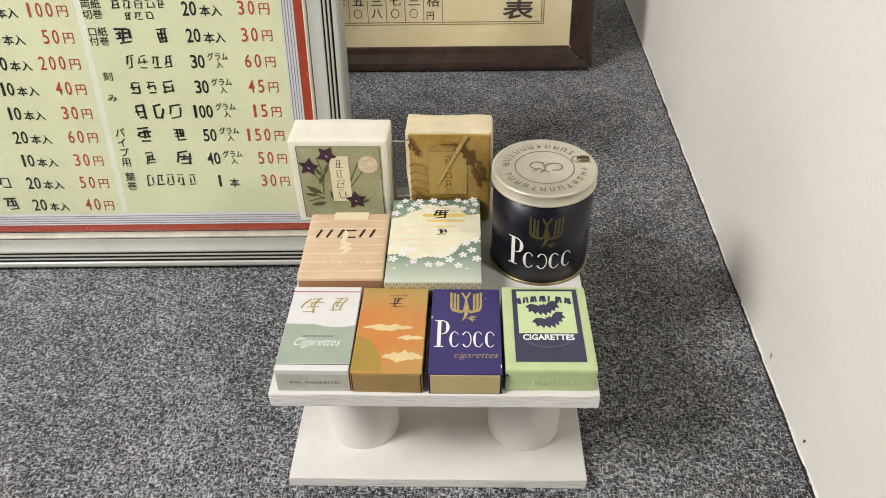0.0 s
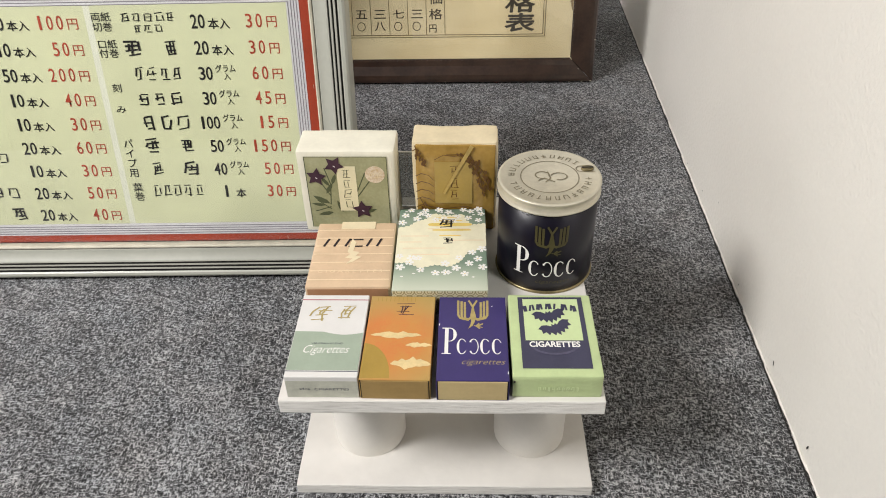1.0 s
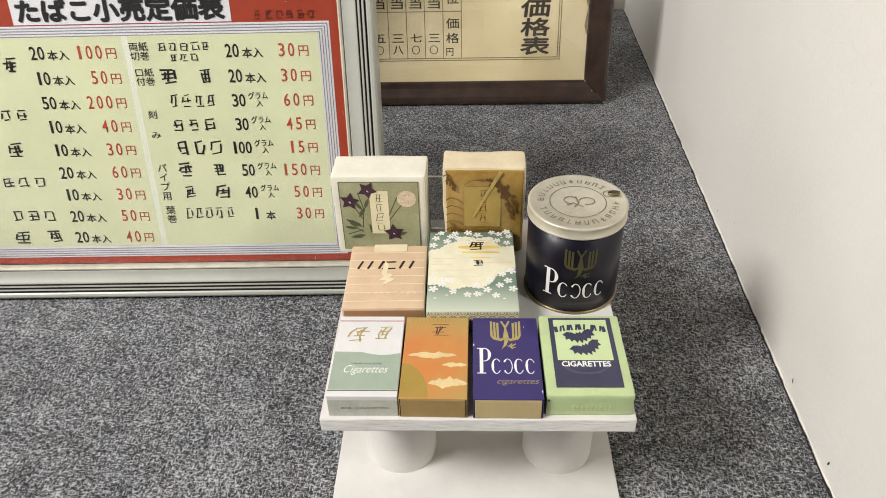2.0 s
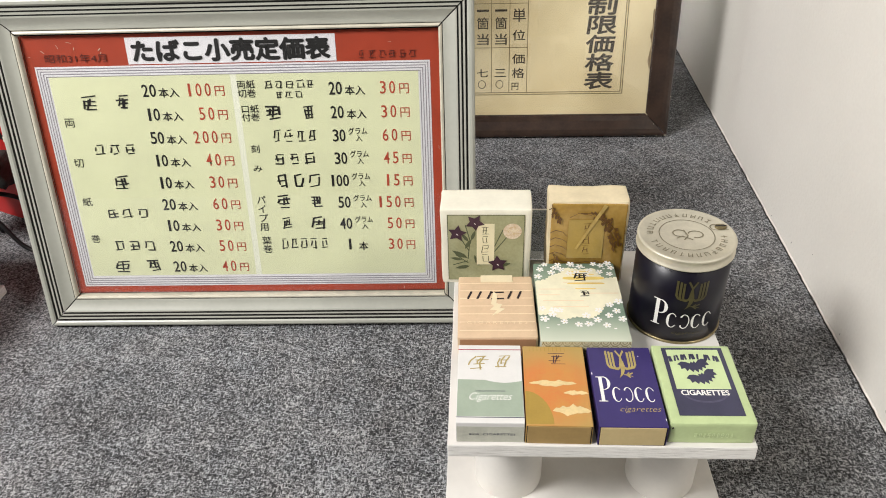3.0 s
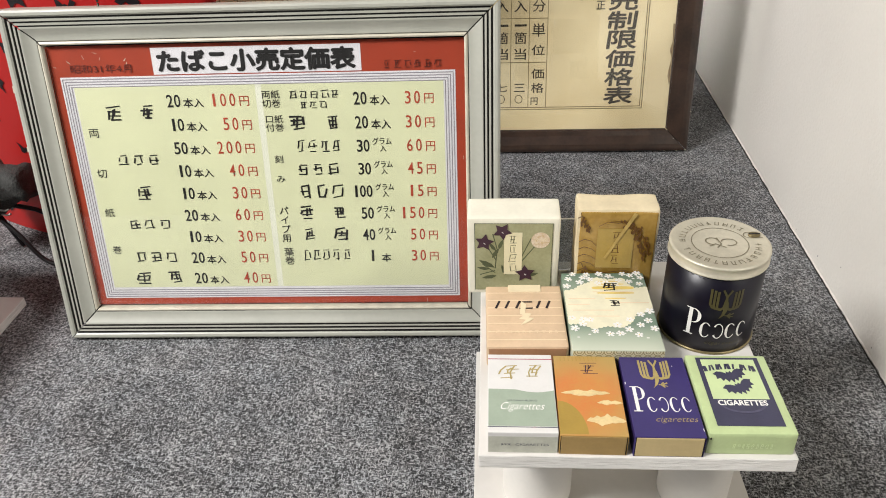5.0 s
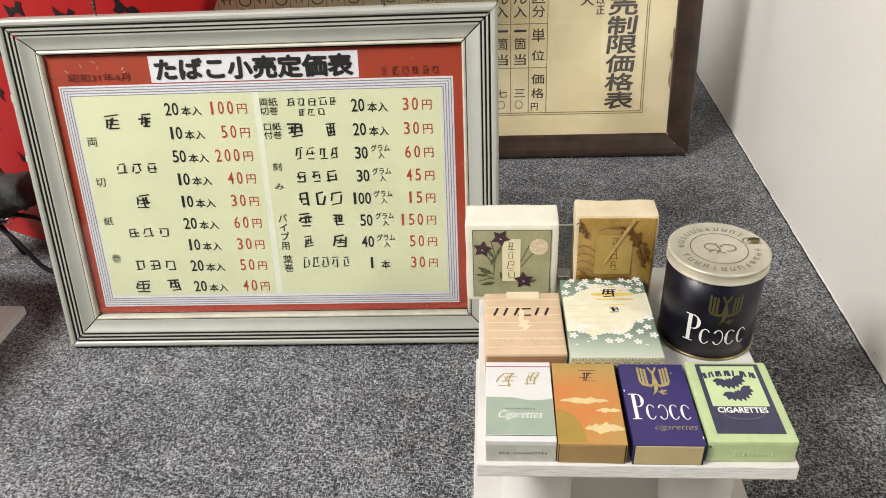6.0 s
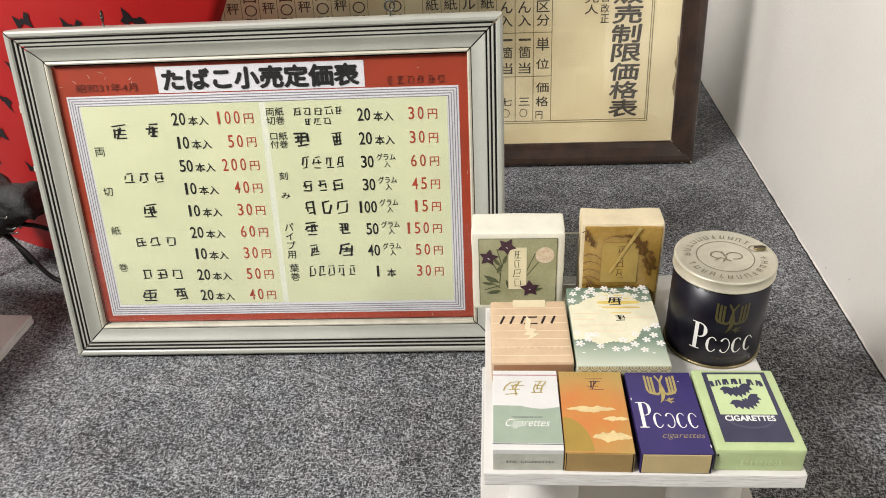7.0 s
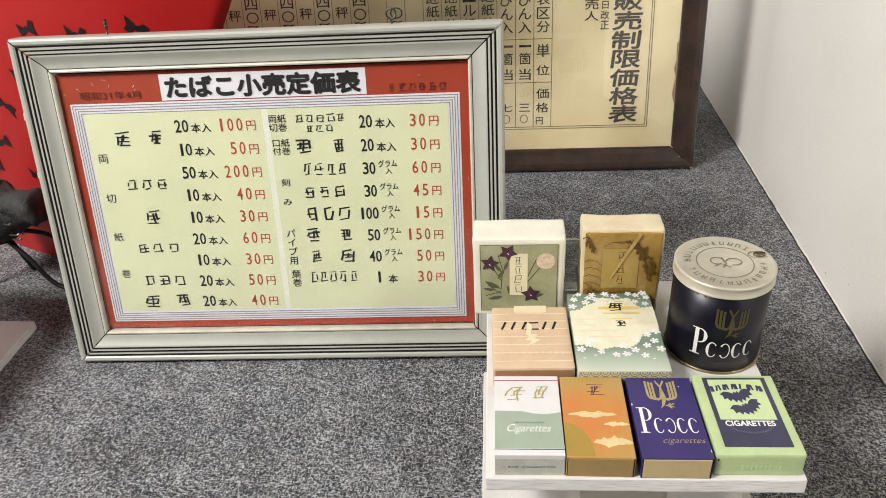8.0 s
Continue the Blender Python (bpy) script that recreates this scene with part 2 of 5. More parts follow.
def letters(bm, body, x0, y0, w, h, z=0.0, bold=0.0, shear=0.0, lines=1.0, heavy=0.0):
    """Writing in the built-in font, set into the box at (x0, y0) of size w by h."""
    cu = bpy.data.curves.new("writing", "FONT")
    cu.body, cu.offset, cu.shear, cu.resolution_u, cu.space_line = body, bold, shear, 3, lines
    ob = new("writing", cu)
    me = bpy.data.meshes.new_from_object(ob.evaluated_get(bpy.context.evaluated_depsgraph_get()))
    co = np.empty(len(me.vertices) * 3)
    me.vertices.foreach_get("co", co)
    co = co.reshape(-1, 3)
    lo, hi = co.min(0), co.max(0)
    co[:, 0] = x0 + (co[:, 0] - lo[0]) / max(hi[0] - lo[0], 1e-6) * w
    co[:, 1] = y0 + (co[:, 1] - lo[1]) / max(hi[1] - lo[1], 1e-6) * h
    co[:, 2] = z
    for dx, dy in ((0, 0), (1, 0), (-1, 0), (0, 1), (0, -1)) if heavy else ((0, 0),):
        me.vertices.foreach_set("co", (co + np.array((dx * heavy, dy * heavy, (dx + 2 * dy) * 0.02 * heavy))).ravel())
        bm.from_mesh(me)
    bpy.data.meshes.remove(me)
    bpy.data.objects.remove(ob)
    bpy.data.curves.remove(cu)


def digits(bm, body, right, y, cell, pitch, h, z, bold=0.0):
    """Narrow figures set one by one from the right."""
    for k, c in enumerate(reversed(body)):
        w = cell * (0.42 if c == "1" else 1.0)
        letters(bm, c, right - cell - pitch * k + (cell - w) * 0.55, y, w, h, z, bold=bold * (0.3 if c == "1" else 1.0))


def bars(bm, x0, y0, w, h, count, seed, z=0.0, gap=0.15, thick=0.1, slant=0.0, down=False):
    """Plain bars in place of a name: count cells, each with a few straight strokes."""
    rng = random.Random(seed)
    for i in range(count):
        cw, ch = (w, h / count) if down else (w / count, h)
        cx, cy = (x0, y0 + h - (i + 1) * ch) if down else (x0 + i * cw, y0)
        gx, gy = (0.04, gap / 2) if down else (gap / 2, 0.04)
        ax, bx, ay, by = cx + gx * cw, cx + cw * (1 - gx), cy + gy * ch, cy + ch * (1 - gy)
        t = thick * min(bx - ax, by - ay)
        wide, tall = bx - ax, by - ay
        n = 4 if count == 1 else rng.choice((2, 3))
        for k in range(n):
            y = ay + tall * (0.1 + 0.84 * k / (n - 1) + rng.uniform(-0.04, 0.04))
            a, e = rng.uniform(0.0, 0.3), rng.uniform(0.7, 1.0)
            stroke(bm, [(ax + wide * a + slant * (y - ay), y), (ax + wide * e + slant * (y - ay), y + t * rng.uniform(-0.2, 0.9))], t * rng.uniform(0.6, 0.9), z + 0.00002 * k * (1 if z < 0.1 else 1000))
        for k in range(3 if count == 1 else 2):
            x = ax + wide * (0.5 if k == 2 else rng.uniform(0.12, 0.35) if k else rng.uniform(0.6, 0.9))
            top_y, low_y = ay + tall * rng.uniform(0.75, 1.0), ay + tall * rng.uniform(0.0, 0.45)
            bend = rng.uniform(-0.22, 0.12) * wide
            stroke(bm, [(x + slant * (top_y - ay), top_y), (x + bend * 0.3, (top_y + low_y) / 2), (x + bend, low_y)], t * rng.uniform(0.8, 1.1), z + 0.0001 * (1 if z < 0.1 else 1000))


def tube(bm, pts, r, sides=8):
    rows = []
    for i, p in enumerate(pts):
        d = (pts[min(i + 1, len(pts) - 1)] - pts[max(i - 1, 0)]).normalized()
        u = d.orthogonal().normalized() if i == 0 else (rows[-1][1] - d * rows[-1][1].dot(d)).normalized()
        v = d.cross(u)
        rows.append(([bm.verts.new(p + (u * math.cos(2 * math.pi * k / sides) + v * math.sin(2 * math.pi * k / sides)) * r) for k in range(sides)], u))
    for (a, _), (c, _) in zip(rows, rows[1:]):
        for k in range(sides):
            bm.faces.new((a[k], a[(k + 1) % sides], c[(k + 1) % sides], c[k]))
    bm.faces.new(rows[0][0][::-1]), bm.faces.new(rows[-1][0])


def at(x, y, z=0.0, yaw=0.0):
    return pose(x, y, z, 0, 0, yaw)


# ---- the setting ----
def setting():
    carpet = part("floor", box(-2.4, 0.2725, -0.28, 1.372, -0.02, 0.0), M_CARPET, label="speckled grey needle-felt carpet on the display platform", kind="structure")
    tagged(carpet, category="carpet")
    # loose fibres of the felt, too many to count
    rng = np.random.default_rng(3)
    n = 110000
    cx, cy = rng.uniform(-0.80, 0.262, n), rng.uniform(0.20, 1.25, n)
    turn, size, bow = rng.uniform(0, math.pi, n), rng.uniform(0.0012, 0.0036, n), rng.uniform(-0.5, 0.5, n)
    wide, lift = rng.uniform(0.0001, 0.00024, n), rng.uniform(0.0002, 0.0009, n)
    verts = np.zeros((n, 6, 3))
    for k, f in enumerate((-0.5, 0.0, 0.5)):
        px, py = f * size, bow * size * (0.25 - f * f)
        for e, sign in enumerate((-1, 1)):
            qy = py + sign * wide * (1.0 if k == 1 else 0.5)
            verts[:, 2 * k + e, 0] = cx + px * np.cos(turn) - qy * np.sin(turn)
            verts[:, 2 * k + e, 1] = cy + px * np.sin(turn) + qy * np.cos(turn)
            verts[:, 2 * k + e, 2] = lift if k == 1 else 0.00005
    base = np.arange(n)[:, None] * 6
    faces = np.concatenate((base + np.array((0, 2, 3, 1)), base + np.array((2, 4, 5, 3))))
    me = bpy.data.meshes.new("carpet_fibre")
    me.from_pydata(verts.reshape(-1, 3).tolist(), [], faces.tolist())
    me.materials.append(M_FIBRE)
    fibre = new("carpet_fibre", me)
    fibre.parent = carpet
    tagged(fibre, "loose grey and pale felt fibres", kind="stuff")
    tagged(part("platform_base", box(-2.4, 0.2725, -0.27, 1.372, -0.72, -0.023), M_WHITE, label="white platform under the carpet", kind="structure"), category="platform")
    tagged(part("room_floor", box(-2.5, 1.6, -3.2, 1.6, -0.8, -0.723), M_FLOOR, label="grey floor of the room", kind="structure"), category="floor")
    turned = Matrix.Translation((0.2704, 0, 0)) @ Matrix.Rotation(0.0128, 4, "Z") @ Matrix.Translation((-0.273, 0, 0))
    wall = part("wall_east", box(0.273, 0.30, -0.28, 1.374, -0.72, 0.335), M_WALL, label="white painted side wall of the display", kind="structure", m=turned)
    tagged(wall, category="wall")
    rng = random.Random(4)
    for y, z, s in ((0.795, 0.006, 1), (0.729, 0.0135, 1.2), (0.584, 0.0095, 1.2), (0.484, 0.014, 1.6), (0.4035, 0.013, 1.8), (0.677, 0.0345, 0.8)):
        b = bmesh.new()
        disc(b, 0, 0, 0.0005 * s, 0.0009 * s * rng.uniform(0.7, 1.8), 0, 8)
        part("scuff_mark", b, M_GROOVE, wall, m=turned @ Matrix.Translation((0.2726, y, z)) @ pose(0, 0, 0, 90, 0, -90) @ pose(0, 0, 0, 0, 0, rng.uniform(-30, 30)))
    b = bmesh.new()
    wob = lambda y: 0.0016 * noise.noise(Vector((y * 38, 0, 0))) + 0.0009 * noise.noise(Vector((y * 150, 5, 0))) - 0.0028 * max(0.0, noise.noise(Vector((y * 24, 8, 0))) - 0.28)
    tube(b, [Vector((0.2728 + wob(y), y, 0.0004)) for y in np.linspace(0.1, 1.37, 420)], 0.0011, 6)
    fray = bmesh.new()
    ys = np.linspace(0.15, 1.365, 700)
    ragged = [(0.2701 + 0.0009 * noise.noise(Vector((y * 70, 3, 0))), 0.2714 + 0.0018 * noise.noise(Vector((y * 110, 9, 0))), y) for y in ys]
    rows = [(fray.verts.new((a, y, 0.0003)), fray.verts.new(((a + c) / 2, y, 0.0014)), fray.verts.new((c, y, 0.0003))) for a, c, y in ragged]
    for p, q in zip(rows, rows[1:]):
        fray.faces.new((p[0], p[1], q[1], q[0])), fray.faces.new((p[1], p[2], q[2], q[1]))
    part("carpet_edge", fray, M_GROOVE, carpet, "dark frayed cut edge", m=turned)
    part("paint_bead", b, M_WALL, wall, "uneven painted foot of the wall", m=turned, smooth=True)
    # All but the north wall are unseen, added to close the room.
    for name, b in (("wall_north", box(-2.5, 1.6, 1.374, 1.6, -0.72, 1.9)), ("wall_west", box(-2.5, -2.4, -3.2, 1.374, -0.72, 1.9)),
                    ("wall_south", box(-2.5, 1.6, -3.3, -3.2, -0.72, 1.9)), ("wall_far_east", box(1.6, 1.7, -3.3, 1.6, -0.72, 1.9))):
        tagged(part(name, b, M_WALL if name == "wall_north" else M_ROOM, label="white painted back wall" if name == "wall_north" else "unseen room wall, grey to limit bounce light", kind="structure"), category="wall")
    tagged(part("ceiling", box(-2.5, 1.7, -3.3, 1.6, 1.9, 2.0), M_CEIL, label="unseen ceiling, grey to limit bounce light", kind="structure"), category="ceiling")


setting()


# ---- framed price poster ----
K = 0.955e-3  # one unit of the poster's plan, in metres


def moulding(name, mats, parent, profile, slots, x0, x1, y0, y1, side, label=""):
    """One mitred rail of a frame; profile rows are (inward from the outer edge, height)."""
    corner = {"bottom": ((x0, y0, 1, 1), (x1, y0, -1, 1)), "right": ((x1, y0, -1, 1), (x1, y1, -1, -1)), "top": ((x1, y1, -1, -1), (x0, y1, 1, -1)), "left": ((x0, y1, 1, -1), (x0, y0, 1, 1))}[side]
    b = bmesh.new()
    rows = []
    steps = 14
    for i in range(steps + 1):
        f = i / steps
        row = []
        for s, d in profile:
            p = [corner[0][k] + corner[0][k + 2] * s for k in (0, 1)]
            q = [corner[1][k] + corner[1][k + 2] * s for k in (0, 1)]
            w = 0.00012 * noise.noise(Vector((f * 9, s * 300, len(side) * 3.1))) if 0 < i < steps else 0
            g = 0.0007 * (1 if i == 0 else -1 if i == steps else 0) / math.hypot(q[0] - p[0], q[1] - p[1])
            row.append(b.verts.new((p[0] + (q[0] - p[0]) * (f + g), p[1] + (q[1] - p[1]) * (f + g), d + w)))
        rows.append(row)
    for a, c in zip(rows, rows[1:]):
        for k in range(len(profile) - 1):
            f = b.faces.new((a[k], c[k], c[k + 1], a[k + 1]))
            f.material_index, f.smooth = slots[k], 17 <= k <= 26 and len(profile) > 30
    bmesh.ops.recalc_face_normals(b, faces=b.faces[:])
    ob = part(name, b, mats, parent, label)
    return ob


def price_poster():
    m = Matrix.Translation((-0.4618, 0.5883, -0.0018)) @ Matrix.Rotation(0.043, 4, "Z") @ Matrix.Rotation(math.pi / 2 - 0.1955, 4, "X")
    t = thing("framed_poster", m, "printed tobacco price table in silver-grey grooved wooden frame, leaning back", "picture frame")
    mm = Matrix.Scale(K, 4)
    # frame
    prof = [(0, -14), (0, 8), (0.8, 10.6), (2.6, 11.6), (5.0, 11.4), (6.4, 10.2), (7.0, 8.2), (8.2, 8.2), (8.5, 9.8), (10.2, 9.6), (10.6, 7.6), (11.8, 7.6), (12.1, 9.2), (13.8, 9.0),
            (14.2, 7.0), (15.2, 7.0), (15.5, 8.6), (16.4, 8.5)] + [(16.4 + 1.16 * k, 4.35 + 4.15 * (1 - math.sin(math.pi / 2 * k / 10)) ** 1.1) for k in range(1, 11)] + [(28.6, 3.4), (29.0, 5.2), (30.4, 5.8), (31.6, 5.2), (32, 0.8), (32, -3)]
    dark = {5, 6, 9, 10, 13, 14, 27}
    slots = [1 if i in dark else (2 if i >= 28 else 0) for i in range(len(prof) - 1)]
    prof = [(s * K, d * K) for s, d in prof]
    for side in ("bottom", "right", "top", "left"):
        moulding("frame_rail", (M_SILVER, M_GROOVE, M_BEAD), t, prof, slots, -40.5 * K, 403.4 * K, 4 * K, 331 * K, side)
    for v, h in ((258, 7), (203, 5)):
        b = crumple(box(-40.3 * K, -38.2 * K, v * K, (v + h) * K, 0.0075, 11.2 * K, 0.0005, 2), 0.0002, 400, 1)
        part("paint_chip", b, M_BEAD, t, "bare pale chip in the paint")
    part("backing_board", box(-30 * K, 395 * K, 16 * K, 320 * K, -0.012, -0.004), M_GROOVE, t)
    # printed sheet
    b = bmesh.new()
    rect(b, -7.2, 372.4, 39, 297.5, 0)
    sheet = part("poster_sheet", b, M_RED, t, "red-bordered printed sheet", m=mm)
    b = bmesh.new()
    rect(b, 0, 363.1, 45.4, 269.6, 0.3)
    rect(b, 88, 278.7, 270.6, 294.5, 0.3)
    part("white_ground", b, M_PAPER, sheet, m=mm)
    b = bmesh.new()
    rect(b, 11, 179.6, 57.4, 260.5, 0.5)
    rect(b, 185.2, 352.2, 57.4, 260.5, 0.5)
    part("yellow_ground", b, M_YELLOW, sheet, m=mm)
    b = bmesh.new()
    rect(b, 179.6, 185.2, 57.4, 260.5, 0.5)
    part("column_stripe", b, M_PALE, sheet, m=mm)
    for d in (1.6, 4.0, 6.4, 8.8):
        b = bmesh.new()
        x0, x1, y0, y1 = d, 363.1 - d, 45.4 + d, 269.6 - d
        for r in ((x0, x1, y0, y0 + 0.7), (x0, x1, y1 - 0.7, y1), (x0, x0 + 0.7, y0 + 0.7, y1 - 0.7), (x1 - 0.7, x1, y0 + 0.7, y1 - 0.7)):
            rect(b, *r, 0.6)
        part("border_rule", b, M_RULE, sheet, m=mm)
    black, red, brown = bmesh.new(), bmesh.new(), bmesh.new()
    title = bmesh.new()
    z = 0.8
    letters(title, "たばこ小売定価表", 93.4, 272.6, 180, 19.4, z, bold=0.012, heavy=0.7)
    part("title_lettering", title, M_INK, sheet, m=mm)
    letters(brown, "昭和31年4月", 11.5, 273.2, 57, 7.6, z)
    bars(brown, 297, 271.8, 56, 7.4, 6, 31, z, gap=0.2, thick=0.13)
    part("small_lettering", brown, M_DARKRED, sheet, m=mm)
    # left half: nine rows
    for i, (n, price) in enumerate((("20", "100"), ("10", "50"), ("50", "200"), ("10", "40"), ("10", "30"), ("20", "60"), ("10", "30"), ("20", "50"), ("20", "40"))):
        y = 240.5 - 22.4 * i
        digits(black, n, 108.7, y, 5.9, 6.9, 11.8, z, bold=0.012)
        letters(black, "本入", 111.2, y - 0.5, 18.9, 8.6, z, bold=0.003, heavy=0.12)
        digits(red, price, 160, y, 5.4, 8.6, 11.9, z, bold=0.004)
        letters(red, "円", 163.8, y, 8.9, 9.2, z)
    for x, y, w, h, n, seed in ((36.1, 228.2, 15.6, 14, 1, 1), (68.6, 228.8, 15.6, 14, 1, 2), (37.5, 185, 44, 11, 3, 3), (52.3, 150.1, 15.5, 14, 1, 4), (36.8, 119.8, 45.8, 10.4, 3, 5), (37.1, 84.7, 46, 11.4, 3, 6), (36, 60.4, 15.8, 14, 1, 7), (68.6, 61.2, 15.8, 14.2, 1, 8)):
        bars(black, x, y, w, h, n, seed, z, gap=0.3 if n > 1 else 0.04, thick=0.15)
    for c, y in zip("両切紙巻", (212.9, 173.5, 133.8, 94.4)):
        letters(black, c, 16.7, y, 9.6, 8.7, z)
    # right half: eight rows
    for i, (n, unit, price) in enumerate((("20", "本入", "30"), ("20", "本入", "30"), ("30", "g", "60"), ("30", "g", "45"), ("100", "g", "15"), ("50", "g", "150"), ("40", "g", "50"), ("1", "本", "30"))):
        y = 239.8 - 22.27 * i
        digits(black, n, 280.6 if n == "1" else 281.5, y, 5.6, 6.4, 11.8, z, bold=0.012)
        if unit == "g":
            letters(black, "グラム", 284.4, y + 6.6, 17.9, 6.8, z, bold=0.01)
            letters(black, "入", 291, y - 0.1, 6.2, 6.2, z, bold=0.006)
        else:
            letters(black, unit, 284.3 if unit == "本入" else 286.8, y - 0.6, 18.2 if unit == "本入" else 9.1, 8.8, z, bold=0.003, heavy=0.12)
        digits(red, price, 330.4, y, 5.3, 8.5, 11.6, z, bold=0.004)
        letters(red, "円", 334.3, y, 8.6, 9.2, z)
    for x, y, w, h, n, seed in ((209.6, 245.9, 48.2, 7.4, 5, 11), (218.3, 236.9, 27.6, 6.8, 3, 12), (208.1, 216, 15.7, 15, 1, 13), (243.1, 216.4, 11.2, 13.8, 1, 14), (211, 195.1, 45.5, 12, 4, 15), (209.7, 172.8, 43.3, 11.6, 3, 16),
                                (209.8, 149.2, 46.7, 14.6, 3, 17), (209.2, 128.1, 15.2, 14, 1, 18), (242.3, 128.2, 13.6, 13, 1, 19), (212.1, 106, 10.3, 13.2, 1, 20), (241.5, 105.8, 15, 13.6, 1, 21), (207.3, 84.6, 49.5, 12.4, 5, 22)):
        bars(black, x, y, w, h, n, seed, z, gap=0.24 if n > 1 else 0.04, thick=0.15)
    for body, x, y, w, h in (("両紙\n切巻", 184.7, 238.5, 17.1, 16), ("口紙\n付巻", 185.8, 216.1, 16.9, 15.5), ("刻", 190.5, 185.5, 8.2, 7.7), ("み", 190.3, 166.7, 8.6, 6.2), ("パ\nイ\nプ\n用", 189.5, 104.9, 9.2, 37.1), ("葉\n巻", 189.8, 81.2, 9.6, 17.9)):
        letters(black, body, x, y, w, h, z, bold=0.006)
    part("black_lettering", black, M_INK, sheet, m=mm)
    part("red_lettering", red, M_REDINK, sheet, m=mm)
    b = bmesh.new()
    for x, y, dx, dy, w in ((9, 284, 3, -2.5, 0.9), (24, 289, 1.6, -3.4, 0.7), (34, 291.5, 5, -1.6, 0.5), (41, 287, -1.4, -2.8, 0.6), (62, 283.5, 2.2, 2.2, 1.2), (63.5, 280, 1.2, 2.4, 0.9), (4, 262, 0.6, -3.0, 0.6), (-4, 279, 2.2, -0.6, 0.7), (326, 286, 2.4, 0.4, 0.4), (369, 190, 0.4, -3.6, 0.6), (330, 42.6, 0.3, -3.0, 0.7), (30, 41.5, 2.6, 0.3, 0.4)):
        stroke(b, [(x, y), (x + dx * 0.6, y + dy * 0.4), (x + dx, y + dy)], w * 0.5, 0.45)
    part("scratch_marks", b, M_BEAD, sheet, m=mm)
    part("glass_pane", box(-7 * K, 372 * K, 39.5 * K, 297 * K, 0.0012, 0.0028), M_GLASS, t, "thin clear glass").visible_shadow = False
    # screw eyes for hanging
    for x, turn in ((47, 72), (305, 8)):
        b = bmesh.new()
        u, v = 0.0042 * math.cos(radians(turn)), 0.0042 * math.sin(radians(turn))
        tube(b, [Vector((x * K + u * math.cos(a), 0.3244 + 0.0042 * math.sin(a), -0.002 + v * math.cos(a))) for a in [2 * math.pi * i / 14 for i in range(15)]], 0.0009, 6)
        tube(b, [Vector((x * K, 0.3191, -0.002)), Vector((x * K, 0.3106, -0.002))], 0.0009, 6)
        part("screw_eye", b, M_RIMIRON, t, "small dark iron screw eye", smooth=True)


price_poster()


